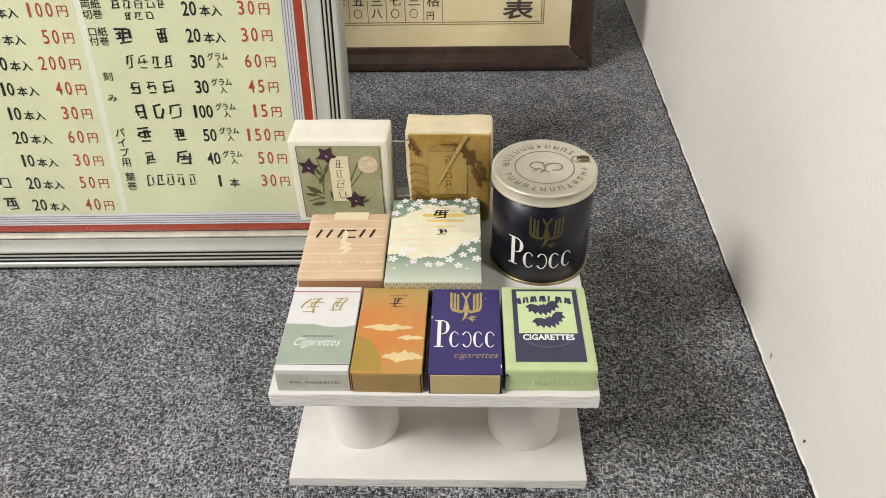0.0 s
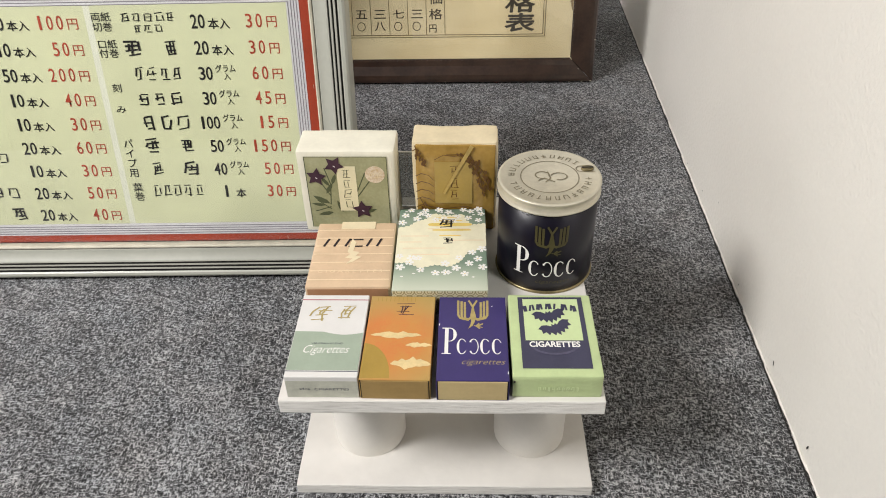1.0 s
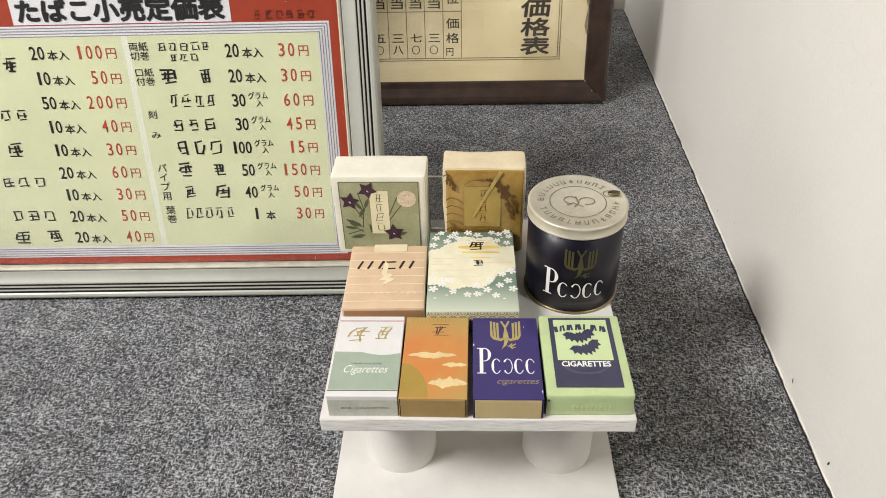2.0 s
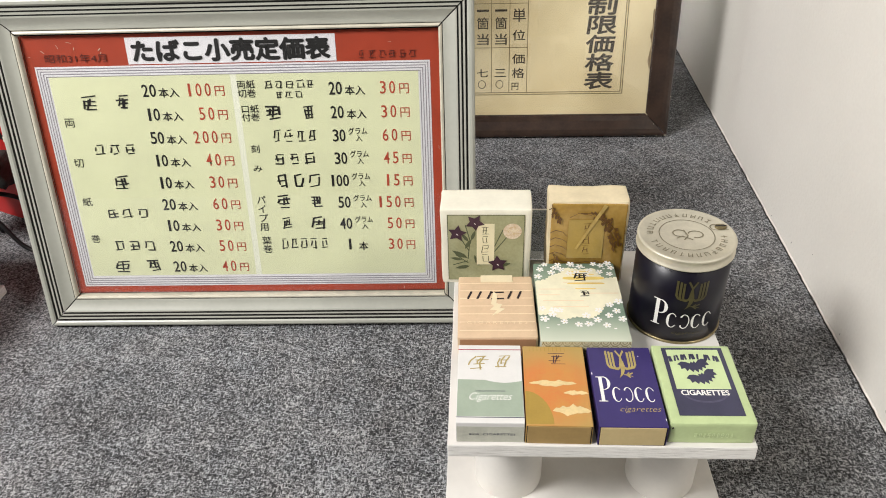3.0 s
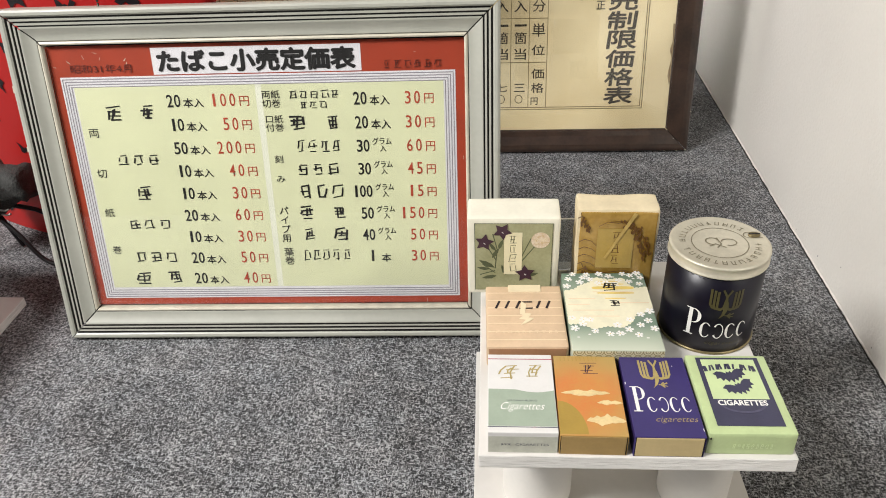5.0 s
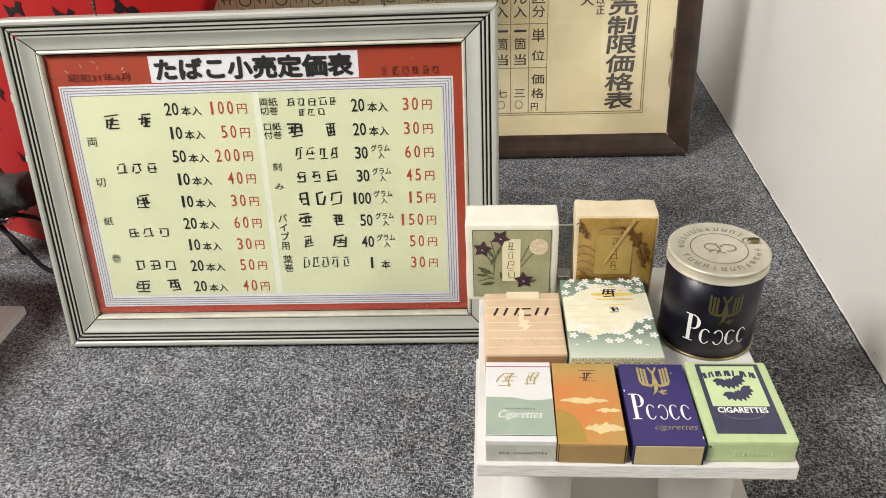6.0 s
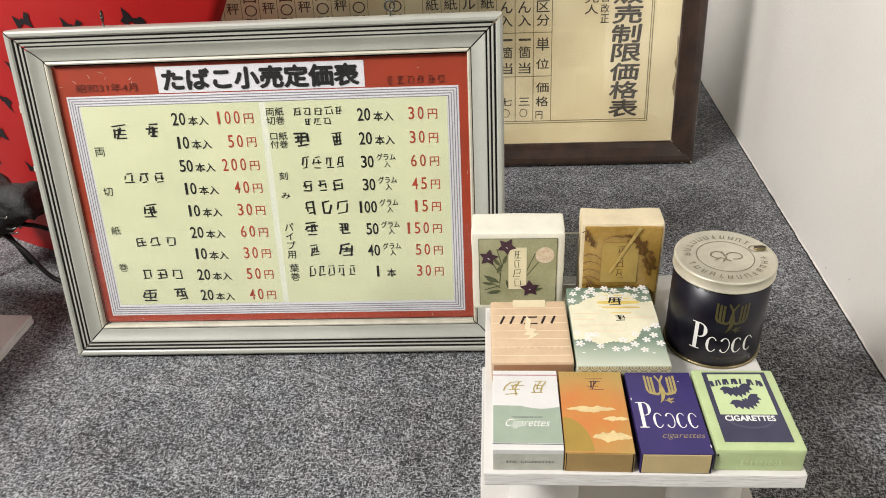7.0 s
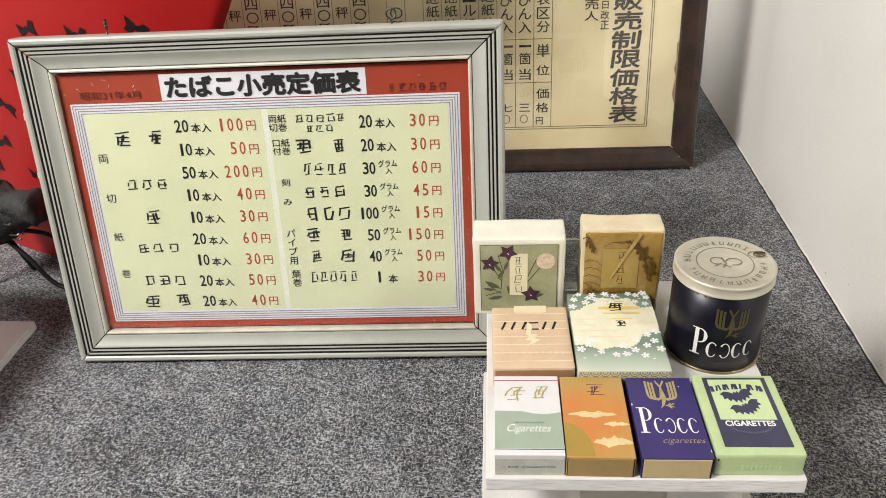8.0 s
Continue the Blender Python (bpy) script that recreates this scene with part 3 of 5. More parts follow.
# ---- old regulation table in a dark wooden frame ----
def regulation_table():
    m = Matrix.Translation((0.1768, 1.0105, 0)) @ Matrix.Rotation(0.03, 4, "Z") @ Matrix.Rotation(math.pi / 2 - 0.1445, 4, "X") @ Matrix.Scale(0.9387, 4)
    t = thing("framed_table", m, "brush-lettered price table on aged paper in dark lacquered frame", "picture frame")
    W, H = -1.06, 0.47
    prof = [(0, -0.022), (0, 0.004), (0.002, 0.0075), (0.006, 0.009), (0.012, 0.0085), (0.024, 0.004), (0.031, 0.003), (0.0325, 0.0012), (0.0335, 0.0005), (0.0335, -0.003)]
    for side in ("bottom", "right", "top", "left"):
        moulding("frame_rail", (M_WOOD,), t, prof, [0] * 9, W, 0.0, 0.0015, H, side)
    part("backing_board", box(W + 0.01, -0.01, 0.012, H - 0.01, -0.02, -0.008), M_GROOVE, t)
    b = bmesh.new()
    rect(b, W + 0.03, -0.03, 0.032, H - 0.03, 0)
    sheet = part("paper_sheet", b, M_OLDPAPER, t, "yellowed paper sheet")
    z = 0.0004
    # ruling
    b = bmesh.new()
    for x in (-0.0709, -0.0738):
        rect(b, x - 0.0005, x + 0.0005, 0.0655 if x > -0.073 else 0.0685, H - 0.06, z)
    rect(b, W + 0.07, -0.0709, 0.0652, 0.0662, z), rect(b, W + 0.07, -0.0738, 0.0682, 0.0692, z)
    for i in range(30):
        x = -0.2095 - 0.0256 * i
        rect(b, x - 0.0004, x + 0.0004, 0.0692, H - 0.08, z)
    rect(b, W + 0.08, -0.2099, 0.1336, 0.1344, z + 0.0001), rect(b, W + 0.08, -0.2099, 0.1945, 0.1953, z + 0.0001)
    part("table_ruling", b, M_LINE, sheet)
    b = bmesh.new()
    for i, c in enumerate("表格価限制売販"):
        letters(b, c, -0.1265, 0.0725 + 0.0262 * i, 0.0405, 0.0245, z, bold=0.006, shear=0.06, heavy=0.0006)
    part("title_lettering", b, M_BRUSH, sheet)
    b = bmesh.new()
    for c, x, y, w, h in (("正", -0.1435, 0.205, 0.012, 0.0115), ("改", -0.1435, 0.2185, 0.012, 0.0115), ("日", -0.142, 0.2325, 0.009, 0.010), ("人", -0.1655, 0.217, 0.019, 0.013), ("売", -0.1655, 0.232, 0.019, 0.014)):
        letters(b, c, x, y, w, h, z, bold=0.008)
    heads = ["表区分", "ムびん入", "ムびん入", "瓩紙装", "ミール紙", "瓩紙装", "瓩紙装", "", "〇瓩", "", "四〇瓩", "秤", "四〇瓩", "秤", "四〇瓩", "秤", "四〇瓩", "秤", "四〇瓩", "秤", "四〇瓩"]
    for i, body in enumerate(heads):
        x = -0.2310 - 0.0256 * i
        pitch = 0.0182 if i else 0.0185
        for k, c in enumerate(reversed(body)):
            y = (0.2035 if i < 3 else (0.232 if body == "秤" else 0.2105)) + pitch * k
            letters(b, c, x, y, 0.018, 0.0155, z, bold=0.006)
    for c, y, h in (("単", 0.1695, 0.0185), ("位", 0.144, 0.0145), ("価", 0.1105, 0.0145), ("格", 0.09, 0.0145), ("円", 0.0722, 0.011)):
        letters(b, c, -0.2312, y, 0.0185 if c != "円" else 0.010, h, z, bold=0.006)
    for i, body in enumerate(("三〇", "七〇", "三八", "五〇", "六〇", "八〇", "四〇")):
        x = -0.2558 - 0.0256 * i
        for c, y, h in (("一", 0.184, 0.003), ("箇", 0.160, 0.0165), ("当", 0.138, 0.0158)):
            letters(b, c, x, y, 0.017, h, z, bold=0.006)
        letters(b, body[0], x, 0.092, 0.016, 0.0115, z, bold=0.006)
        if body[1] == "〇":
            ring(b, x + 0.007, 0.081, 0.0052, 0.0058, 0.0009, z)
        else:
            letters(b, body[1], x, 0.075, 0.015, 0.0125, z, bold=0.006)
    part("table_lettering", b, M_BRUSH, sheet)
    b = bmesh.new()
    for x, y, r in ((-0.004, 0.0042, 0.0011), (-0.0165, 0.0034, 0.0009), (-0.034, 0.0035, 0.0008), (-0.0018, 0.062, 0.0008), (-0.0225, 0.0215, 0.0006), (-0.21, 0.004, 0.0006)):
        poly(b, [(x + r * 1.4 * math.cos(k), y + r * 0.8 * math.sin(k)) for k in range(6)], 0.0093)
    part("chip_marks", b, M_BEAD, t)
    # damp stain along the inner edge of the rail
    b = bmesh.new()
    rng = random.Random(9)
    pts = [(-0.034, 0.10 + 0.012 * i) for i in range(8)] + [(-0.034 - rng.uniform(0.0005, 0.0045), 0.184 - 0.012 * i) for i in range(8)]
    poly(b, pts, z)
    part("damp_stain", b, M_STAIN, sheet)
    part("glass_pane", box(W + 0.031, -0.031, 0.033, H - 0.031, 0.001, 0.0024), M_GLASS, t, "thin clear glass").visible_shadow = False


regulation_table()


# ---- white display stands ----
ZS = 0.1119


def display_stand(m, label, group):
    t = thing("display_stand", m, label, "stand", group)
    for name, x0, x1, y0, y1, z0, z1 in (("top_board", -0.0985, 0.0968, -0.001, 0.214, ZS - 0.0112, ZS), ("base_board", -0.1035, 0.1005, 0.0115, 0.2155, 0.0, 0.0096)):
        b = box(x0, x1, y0, y1, z0, z1, 0.0009, 2)
        bmesh.ops.subdivide_edges(b, edges=[e for e in b.edges if e.calc_length() > 0.05], cuts=12, use_grid_fill=True)
        for v in b.verts:
            v.co += noise.noise_vector(v.co * 90) * 0.0003
        b.normal_update()
        for f in b.faces:
            f.material_index = 1 if abs(f.normal.z) < 0.8 else 0
        part(name, b, (M_WHITE, M_EDGE), t)
    for x in (-0.0560, 0.0597):
        b = bmesh.new()
        rows = []
        for r, z in ((0.0252, 0.0094), (0.0255, 0.011), (0.0255, 0.03), (0.0255, 0.07), (0.0255, ZS - 0.0111)):
            rows.append([b.verts.new((x + r * math.cos(a), 0.0605 + r * math.sin(a), z)) for a in [2 * math.pi * i / 48 for i in range(48)]])
        for p, q in zip(rows, rows[1:]):
            for i in range(48):
                b.faces.new((p[i], p[(i + 1) % 48], q[(i + 1) % 48], q[i]))
        part("column", b, M_TUBE, t, "white tube", smooth=True)
    return t


stand = display_stand(at(0.0107, 0.3535, 0, 1.5), "white painted two-tier display stand on two round columns", "white display stands")
chip = bmesh.new()
stroke(chip, [(0, 0.002), (0.0006, 0), (0.0002, -0.0025)], 0.0007)
part("paint_chip", chip, M_GROOVE, stand, m=Matrix.Translation((-0.066, -0.0006, ZS - 0.004)) @ pose(0, 0, 0, 90))
display_stand(at(-0.6805, 0.4203, 0, 0), "white painted two-tier display stand holding a dark tray", "white display stands")


def dark_tray(m):
    """A shallow tray with rounded corners and a raised rim."""
    t = thing("tray", m, "dark grey shallow tray with rounded corners on a white stand", "tray")
    def outline(hx, hy, r):
        return [(sx * (hx - r) + r * math.cos(radians(a)), sy * (hy - r) + r * math.sin(radians(a))) for sx, sy, a0 in ((1, 1, 0), (-1, 1, 90), (-1, -1, 180), (1, -1, 270)) for a in range(a0, a0 + 91, 15)]
    b = bmesh.new()
    rows = [[b.verts.new((x, y, z)) for x, y in outline(0.078 + g, 0.088 + g, 0.013 + g)] for g, z in ((-0.003, 0.0), (0.0, 0.002), (0.001, 0.0085), (0.0, 0.0095), (-0.0022, 0.009), (-0.0035, 0.003))]
    for p, q in zip(rows, rows[1:]):
        for i in range(len(p)):
            b.faces.new((p[i], p[(i + 1) % len(p)], q[(i + 1) % len(p)], q[i]))
    b.faces.new(rows[0][::-1]), b.faces.new(rows[-1])
    part("body", b, M_TRAY, t)


M_TRAY = material("dark_grey_lacquer", lin(44, 44, 44), 0.4, vary=0.15, scale=60)
dark_tray(at(-0.6815, 0.5315, ZS, 0))
# Unseen box added on the tray to throw shade over the left floor.
M_SHADE_BOX = material("grey_shade_box", lin(150, 146, 138), 0.6, vary=0.08, scale=40, grain=500)
carton = thing("carton", at(-0.672, 0.540, ZS + 0.0032, 14), "unseen grey box on the dark tray, added to cast shade", "carton")
part("body", box(-0.045, 0.045, -0.022, 0.022, 0, 0.088, 0.0012), M_SHADE_BOX, carton)
part("lid", box(-0.0462, 0.0462, -0.0232, 0.0232, 0.0885, 0.112, 0.0012), M_SHADE_BOX, carton)


# ---- tobacco packets ----
M_WCARD = material("white_packet_card", lin(220, 218, 213), 0.4, vary=0.03, scale=60, grain=700, bump=0.05)
M_SAGE = material("sage_green_ink", lin(160, 173, 154), 0.4, vary=0.05, scale=60, grain=700, bump=0.03)
M_SAGESIDE = material("grey_sage_end_paper", lin(196, 196, 180), 0.45, vary=0.1, scale=120, grain=700, bump=0.05)
M_GOLDINK = material("gold_printing_ink", lin(182, 164, 104), 0.38, metal=0.15, vary=0.1, scale=200)
M_CRIMSON = material("crimson_line_ink", lin(170, 60, 84), 0.5)
M_WHITEINK = material("white_printing_ink", lin(236, 234, 228), 0.45, vary=0.03, bump=0.0)
M_ORANGE = material("orange_printed_card", lin(202, 124, 64), 0.35, vary=0.06, scale=50, grain=700, bump=0.04, second=lin(196, 140, 70))
tree = M_ORANGE.node_tree
where, shift, far, fade, print_mix = (tree.nodes.new(k) for k in ("ShaderNodeTexCoord", "ShaderNodeVectorMath", "ShaderNodeVectorMath", "ShaderNodeMapRange", "ShaderNodeMix"))
shift.inputs[1].default_value = (0.004, 0.004, -0.0172)
far.operation, print_mix.data_type = "LENGTH", "RGBA"
fade.inputs["From Min"].default_value, fade.inputs["From Max"].default_value = 0.018, 0.042
print_mix.inputs["B"].default_value = lin(176, 146, 84)
was = tree.nodes["Principled BSDF"].inputs["Base Color"].links[0].from_socket
tree.links.new(where.outputs["Object"], shift.inputs[0])
tree.links.new(shift.outputs[0], far.inputs[0])
tree.links.new(far.outputs["Value"], fade.inputs["Value"])
tree.links.new(fade.outputs[0], print_mix.inputs["Factor"])
tree.links.new(was, print_mix.inputs["A"])
tree.links.new(print_mix.outputs["Result"], tree.nodes["Principled BSDF"].inputs["Base Color"])
M_OCHRE = material("ochre_printed_sun", lin(168, 138, 62), 0.4, vary=0.06)
M_SAND = material("sand_cloud_ink", lin(224, 200, 146), 0.4, vary=0.08, scale=150)
M_GOLDCARD = material("gold_card_tray", lin(176, 146, 92), 0.36, metal=0.15, vary=0.08, scale=60, grain=500)
M_PALEGOLD = material("pale_gold_card_tray", lin(206, 184, 134), 0.38, metal=0.12, vary=0.06, scale=60, grain=500)
M_NAVY = material("navy_printed_card", lin(58, 48, 104), 0.35, vary=0.08, scale=50, grain=700, bump=0.04)
M_DARK = material("dark_mark_and_gap_shade", lin(40, 30, 34), 0.6)
M_LIME = material("pale_green_wrapper", lin(188, 204, 150), 0.42, vary=0.06, scale=60, grain=500, bump=0.1)
M_LIMEPALE = material("pale_green_print_ground", lin(200, 216, 162), 0.42, vary=0.04, scale=60, grain=500)
M_SLATE = material("slate_blue_ink", lin(64, 63, 84), 0.42, vary=0.08, scale=80)
M_WORN = material("rubbed_slate_ink", lin(86, 83, 104), 0.5, vary=0.15, scale=200)
M_LIMEDEEP = material("pale_green_relief_ink", lin(212, 226, 176), 0.42, vary=0.06)
M_PEACH = material("peach_wrapper", lin(215, 186, 152), 0.5, vary=0.06, scale=60, grain=500, bump=0.1)
M_PEACHEND = material("brownish_peach_end_paper", lin(178, 134, 98), 0.5, vary=0.08, scale=60)
M_PEACHLINE = material("pale_peach_stripe", lin(236, 212, 176), 0.5, vary=0.05)
M_SEAL = material("cream_seal_paper", lin(230, 214, 178), 0.5, vary=0.05)
M_GREEN = material("grey_green_print", lin(118, 134, 116), 0.42, vary=0.1, scale=40, grain=500, bump=0.05, second=lin(178, 186, 164))
tree = M_GREEN.node_tree
where, split, span, shade = (tree.nodes.new(k) for k in ("ShaderNodeTexCoord", "ShaderNodeSeparateXYZ", "ShaderNodeMapRange", "ShaderNodeValToRGB"))
span.inputs["From Min"].default_value, span.inputs["From Max"].default_value = -0.047, 0.047
for k, (p, c) in enumerate(((0.0, lin(196, 200, 180)), (0.16, lin(168, 178, 158)), (0.32, lin(116, 136, 118)), (0.8, lin(136, 152, 132)), (1.0, lin(96, 120, 102)))):
    stop = shade.color_ramp.elements[k] if k < 2 else shade.color_ramp.elements.new(p)
    stop.position, stop.color = p, c
tree.links.new(where.outputs["Object"], split.inputs[0])
tree.links.new(split.outputs["Y"], span.inputs["Value"])
tree.links.new(span.outputs[0], shade.inputs["Fac"])
tree.links.new(shade.outputs[0], tree.nodes["Principled BSDF"].inputs["Base Color"])
M_CLOUD = material("cream_cloud_print", lin(234, 228, 198), 0.42, vary=0.05, scale=90, grain=500)
M_AMBER = material("yellow_band_print", lin(236, 208, 116), 0.42, vary=0.08)
M_SCALE = scale_pattern_material()
M_IVORY = material("ivory_wrapping_paper", lin(232, 227, 207), 0.5, vary=0.05, scale=50, grain=350, bump=0.25)
M_OLIVE = material("olive_label_print", lin(146, 146, 108), 0.42, vary=0.1, scale=30, grain=500, bump=0.06, second=lin(174, 172, 136))
M_PURPLE = material("dark_purple_print", lin(70, 44, 58), 0.45, vary=0.12, scale=200)
M_LEAF = material("dark_green_print", lin(86, 92, 64), 0.45, vary=0.1)
M_LABEL = material("cream_label_print", lin(232, 222, 184), 0.45, vary=0.04)
M_PINKISH = material("pale_round_seal", lin(222, 208, 188), 0.45, vary=0.1, scale=300, second=lin(198, 170, 128))
M_KRAFT = material("tan_wrapping_paper", lin(222, 206, 170), 0.45, vary=0.08, scale=50, grain=350, bump=0.3)
M_BROWN = material("brown_cellophane_over_label", lin(144, 113, 50), 0.25, vary=0.14, scale=35, grain=300, bump=0.12, coat=0.5, second=lin(176, 142, 74))
M_BROWNPRINT = material("dark_brown_faded_print", lin(104, 70, 30), 0.35, vary=0.12)
M_TANLABEL = material("tan_label_print", lin(172, 144, 72), 0.3, vary=0.08, coat=0.4)
M_STREAK = material("pale_tape_streak", lin(188, 160, 92), 0.3, vary=0.14, scale=160)
PACK = "old tobacco packets on the stand"
E4 = 0.00006


def packet(name, m, label, w, l, h, mat, bevel=0.0006, soft=0.0, seed=1.0):
    t = thing(name, m, label, "tobacco packet", PACK)
    b = box(-w / 2, w / 2, -l / 2, l / 2, 0, h, bevel, 2)
    if soft:
        crumple(b, soft, 60, 6, seed)
    body = part("body", b, mat, t, smooth=bool(soft))
    return t, body


def top(h, w=0, l=0):
    return Matrix.Translation((0, 0, h + E4))


def front(l):
    """Art plane on the end that faces the visitor."""
    return Matrix.Translation((0, -l / 2 - E4, 0)) @ pose(0, 0, 0, 90)


def art(name, parent, mat, m, draw, label=""):
    b = bmesh.new()
    draw(b)
    return part(name, b, mat, parent, label, m=m)


def white_green_packet():
    w, l, h = 0.0434, 0.0722, 0.0178
    t, body = packet("tobacco_packet", at(-0.0614, 0.3893, ZS, 1.3), "white and sage-green card tobacco packet with gold emblem, lying flat", w, l, h, M_WCARD)
    T = top(h)
    art("sage_panel", body, M_SAGE, T, lambda b: poly(b, [(-w / 2 + 0.0004, -l / 2 + 0.0054)] + [(w / 2 - 0.0004, -l / 2 + 0.0054)] + [(w / 2 - 0.0004 - (w - 0.0008) * i / 12, 0.0010 - 0.0022 * math.sin(math.pi * min(1, i / 7)) + 0.0012 * i / 12) for i in range(13)]))
    art("fold_line", body, M_SLATE, top(h + E4), lambda b: rect(b, -w / 2, w / 2, -l / 2 + 0.0044, -l / 2 + 0.0050))
    art("crimson_line", body, M_CRIMSON, T, lambda b: rect(b, -w / 2, w / 2, l / 2 - 0.0052, l / 2 - 0.0044))
    art("gold_emblem", body, M_GOLDINK, T, lambda b: (bars(b, -0.0155, 0.0105, 0.014, 0.0155, 1, 41, 0, thick=0.09, slant=0.25), bars(b, 0.0025, 0.0125, 0.0115, 0.0135, 1, 42, 0, thick=0.1, slant=0.2)))
    art("script_lettering", body, M_WHITEINK, top(h + E4), lambda b: letters(b, "Cigarettes", -0.0135, -0.0185, 0.028, 0.0085, 0, bold=-0.006, shear=0.45))
    art("small_lettering", body, M_SLATE, top(h + E4), lambda b: letters(b, "VIRGINIA BLEND", -0.0095, -0.0092, 0.0195, 0.0014, 0))
    art("end_panel", body, M_SAGESIDE, front(l), lambda b: rect(b, -w / 2 + 0.0004, w / 2 - 0.0004, 0.0005, h - 0.0034))
    art("end_lettering", body, M_SLATE, Matrix.Translation((0, -E4, 0)) @ front(l), lambda b: (bars(b, -0.0135, 0.0066, 0.0065, 0.0019, 4, 5, 0, thick=0.18), letters(b, "CIGARETTES", -0.0045, 0.0066, 0.0205, 0.0019, 0)))


def cloud(b, x0, y0, w, h, seed):
    rng = random.Random(seed)
    n = 11
    up = [(x0 + w * i / n, y0 + h * (0.5 + 0.5 * math.sin(math.pi * i / n) ** 0.7 * rng.uniform(0.5, 1.1))) for i in range(n + 1)]
    dn = [(x0 + w * i / n, y0 + h * (0.45 - 0.45 * math.sin(math.pi * i / n) * rng.uniform(0.3, 1.0))) for i in range(n, -1, -1)]
    poly(b, up + dn)


def slide_box(m, label, w, l, h, sleeve, tray):
    """A sleeve with a tray inside, whose end shows."""
    t = thing("tobacco_packet", m, label, "tobacco packet", PACK)
    b = box(-w / 2, w / 2, -l / 2, l / 2, 0, h, 0.0005)
    ends = [f for f in b.faces if abs(f.normal.y) > 0.99 and f.calc_area() > 0.5 * w * h]
    bmesh.ops.delete(b, geom=ends, context="FACES")
    s = part("sleeve", b, sleeve, t)
    b = box(-w / 2 + 0.0011, w / 2 - 0.0012, -l / 2 - 0.0003, l / 2 - 0.0012, 0.0006, h - 0.0009, 0.0004)
    part("tray", b, tray, t, "gold card tray")
    # Dark block inside the sleeve paints the shade of the gap round the tray.
    part("sleeve_inside", box(-w / 2 + 0.0003, w / 2 - 0.0003, -l / 2 + 0.0006, l / 2 - 0.001, 0.0002, h - 0.0003), M_DARK, t)
    return t, s


def orange_packet():
    w, l, h = 0.0419, 0.0732, 0.0166
    t, s = slide_box(at(-0.0177, 0.3901, ZS, 0.7), "orange card slide-box packet printed with clouds and an ochre sun", w, l, h, M_ORANGE, M_GOLDCARD)
    T = top(h)
    art("ochre_sun", s, M_OCHRE, T, lambda b: poly(b, [(-w / 2 + 0.0003, -l / 2 + 0.0012)] + [(-w / 2 + 0.0003 + 0.0175 * math.sin(radians(a)), -l / 2 + 0.0012 + 0.0285 * math.cos(radians(a))) for a in (0, 10, 20, 30, 40, 50, 60, 70, 80, 90)]))
    for x, y, cw, ch, k in ((-0.0178, -0.0030, 0.0315, 0.0072, 3), (0.0045, -0.0106, 0.0162, 0.005, 5), (-0.0034, -0.0292, 0.0243, 0.0112, 8)):
        art("printed_cloud", s, M_SAND, T, lambda b: cloud(b, x, y, cw, ch, k))
    art("emblem", s, M_PURPLE, T, lambda b: bars(b, -0.0050, 0.0175, 0.0145, 0.013, 1, 44, 0, thick=0.06))
    art("fringe", s, M_OCHRE, T, lambda b: [rect(b, -0.0165 + 0.0027 * i, -0.0161 + 0.0027 * i, l / 2 - 0.0052, l / 2 - 0.0012) for i in range(10)])


def dove_shape(b, s, z=0.0):
    """The emblem as plain shapes: three upright bars on each side of a crossed fan and a curved wedge."""
    at_ = lambda u, v: (u * 0.59 * s, (v - 0.55) * 1.2 * s)
    for k in (-1, 1):
        for i, (x, low) in enumerate(((0.95, 0.50), (0.73, 0.47), (0.52, 0.46))):
            stroke(b, [at_(k * x, 1.0 - 0.03 * i), at_(k * x * 0.98, low), at_(k * x * 0.86, low - 0.09), at_(k * 0.30 * (1 + x) / 2, 0.37 - 0.05 * (x - 0.5)), at_(k * 0.12, 0.42)], 0.088 * s, z + 0.00003 * i)
        stroke(b, [at_(k * 0.27, 1.0), at_(0.0, 0.78), at_(-k * 0.07, 0.55)], 0.075 * s, z + 0.0001 + 0.00003 * k)
    poly(b, [at_(u, v) for u, v in ((-0.12, 0.62), (0.13, 0.62), (0.20, 0.45), (0.13, 0.28), (-0.02, 0.15), (-0.30, 0.04), (-0.16, 0.18), (-0.10, 0.33), (-0.17, 0.46))], z + 0.00016)
    stroke(b, [at_(0.05, 0.16), at_(0.62, 0.10)], 0.03 * s, z)
    for du, dv in ((0.10, 0.09), (0.14, -0.08), (0.34, 0.08)):
        stroke(b, [at_(0.16 + du * 0.4, 0.145), at_(0.30 + du, 0.14 + dv)], 0.05 * s, z + 0.00004)


def crescent(b, cx, cy, rx, ry, a0, a1, thick, thin, lean, z=0.0, steps=26):
    """A round stroke, heavy on its left flank and fine at its ends."""
    rows = []
    for k in range(steps + 1):
        a = radians(a0 + (a1 - a0) * k / steps)
        w = thin + (thick - thin) * max(0.0, -math.cos(a - radians(lean))) ** 1.3
        rows.append(((cx + rx * math.cos(a), cy + ry * math.sin(a)), (cx + (rx - w) * math.cos(a), cy + (ry - min(w, thin * 1.6)) * math.sin(a))))
    for (p, q), (u, v) in zip(rows, rows[1:]):
        poly(b, (p, u, v, q), z)


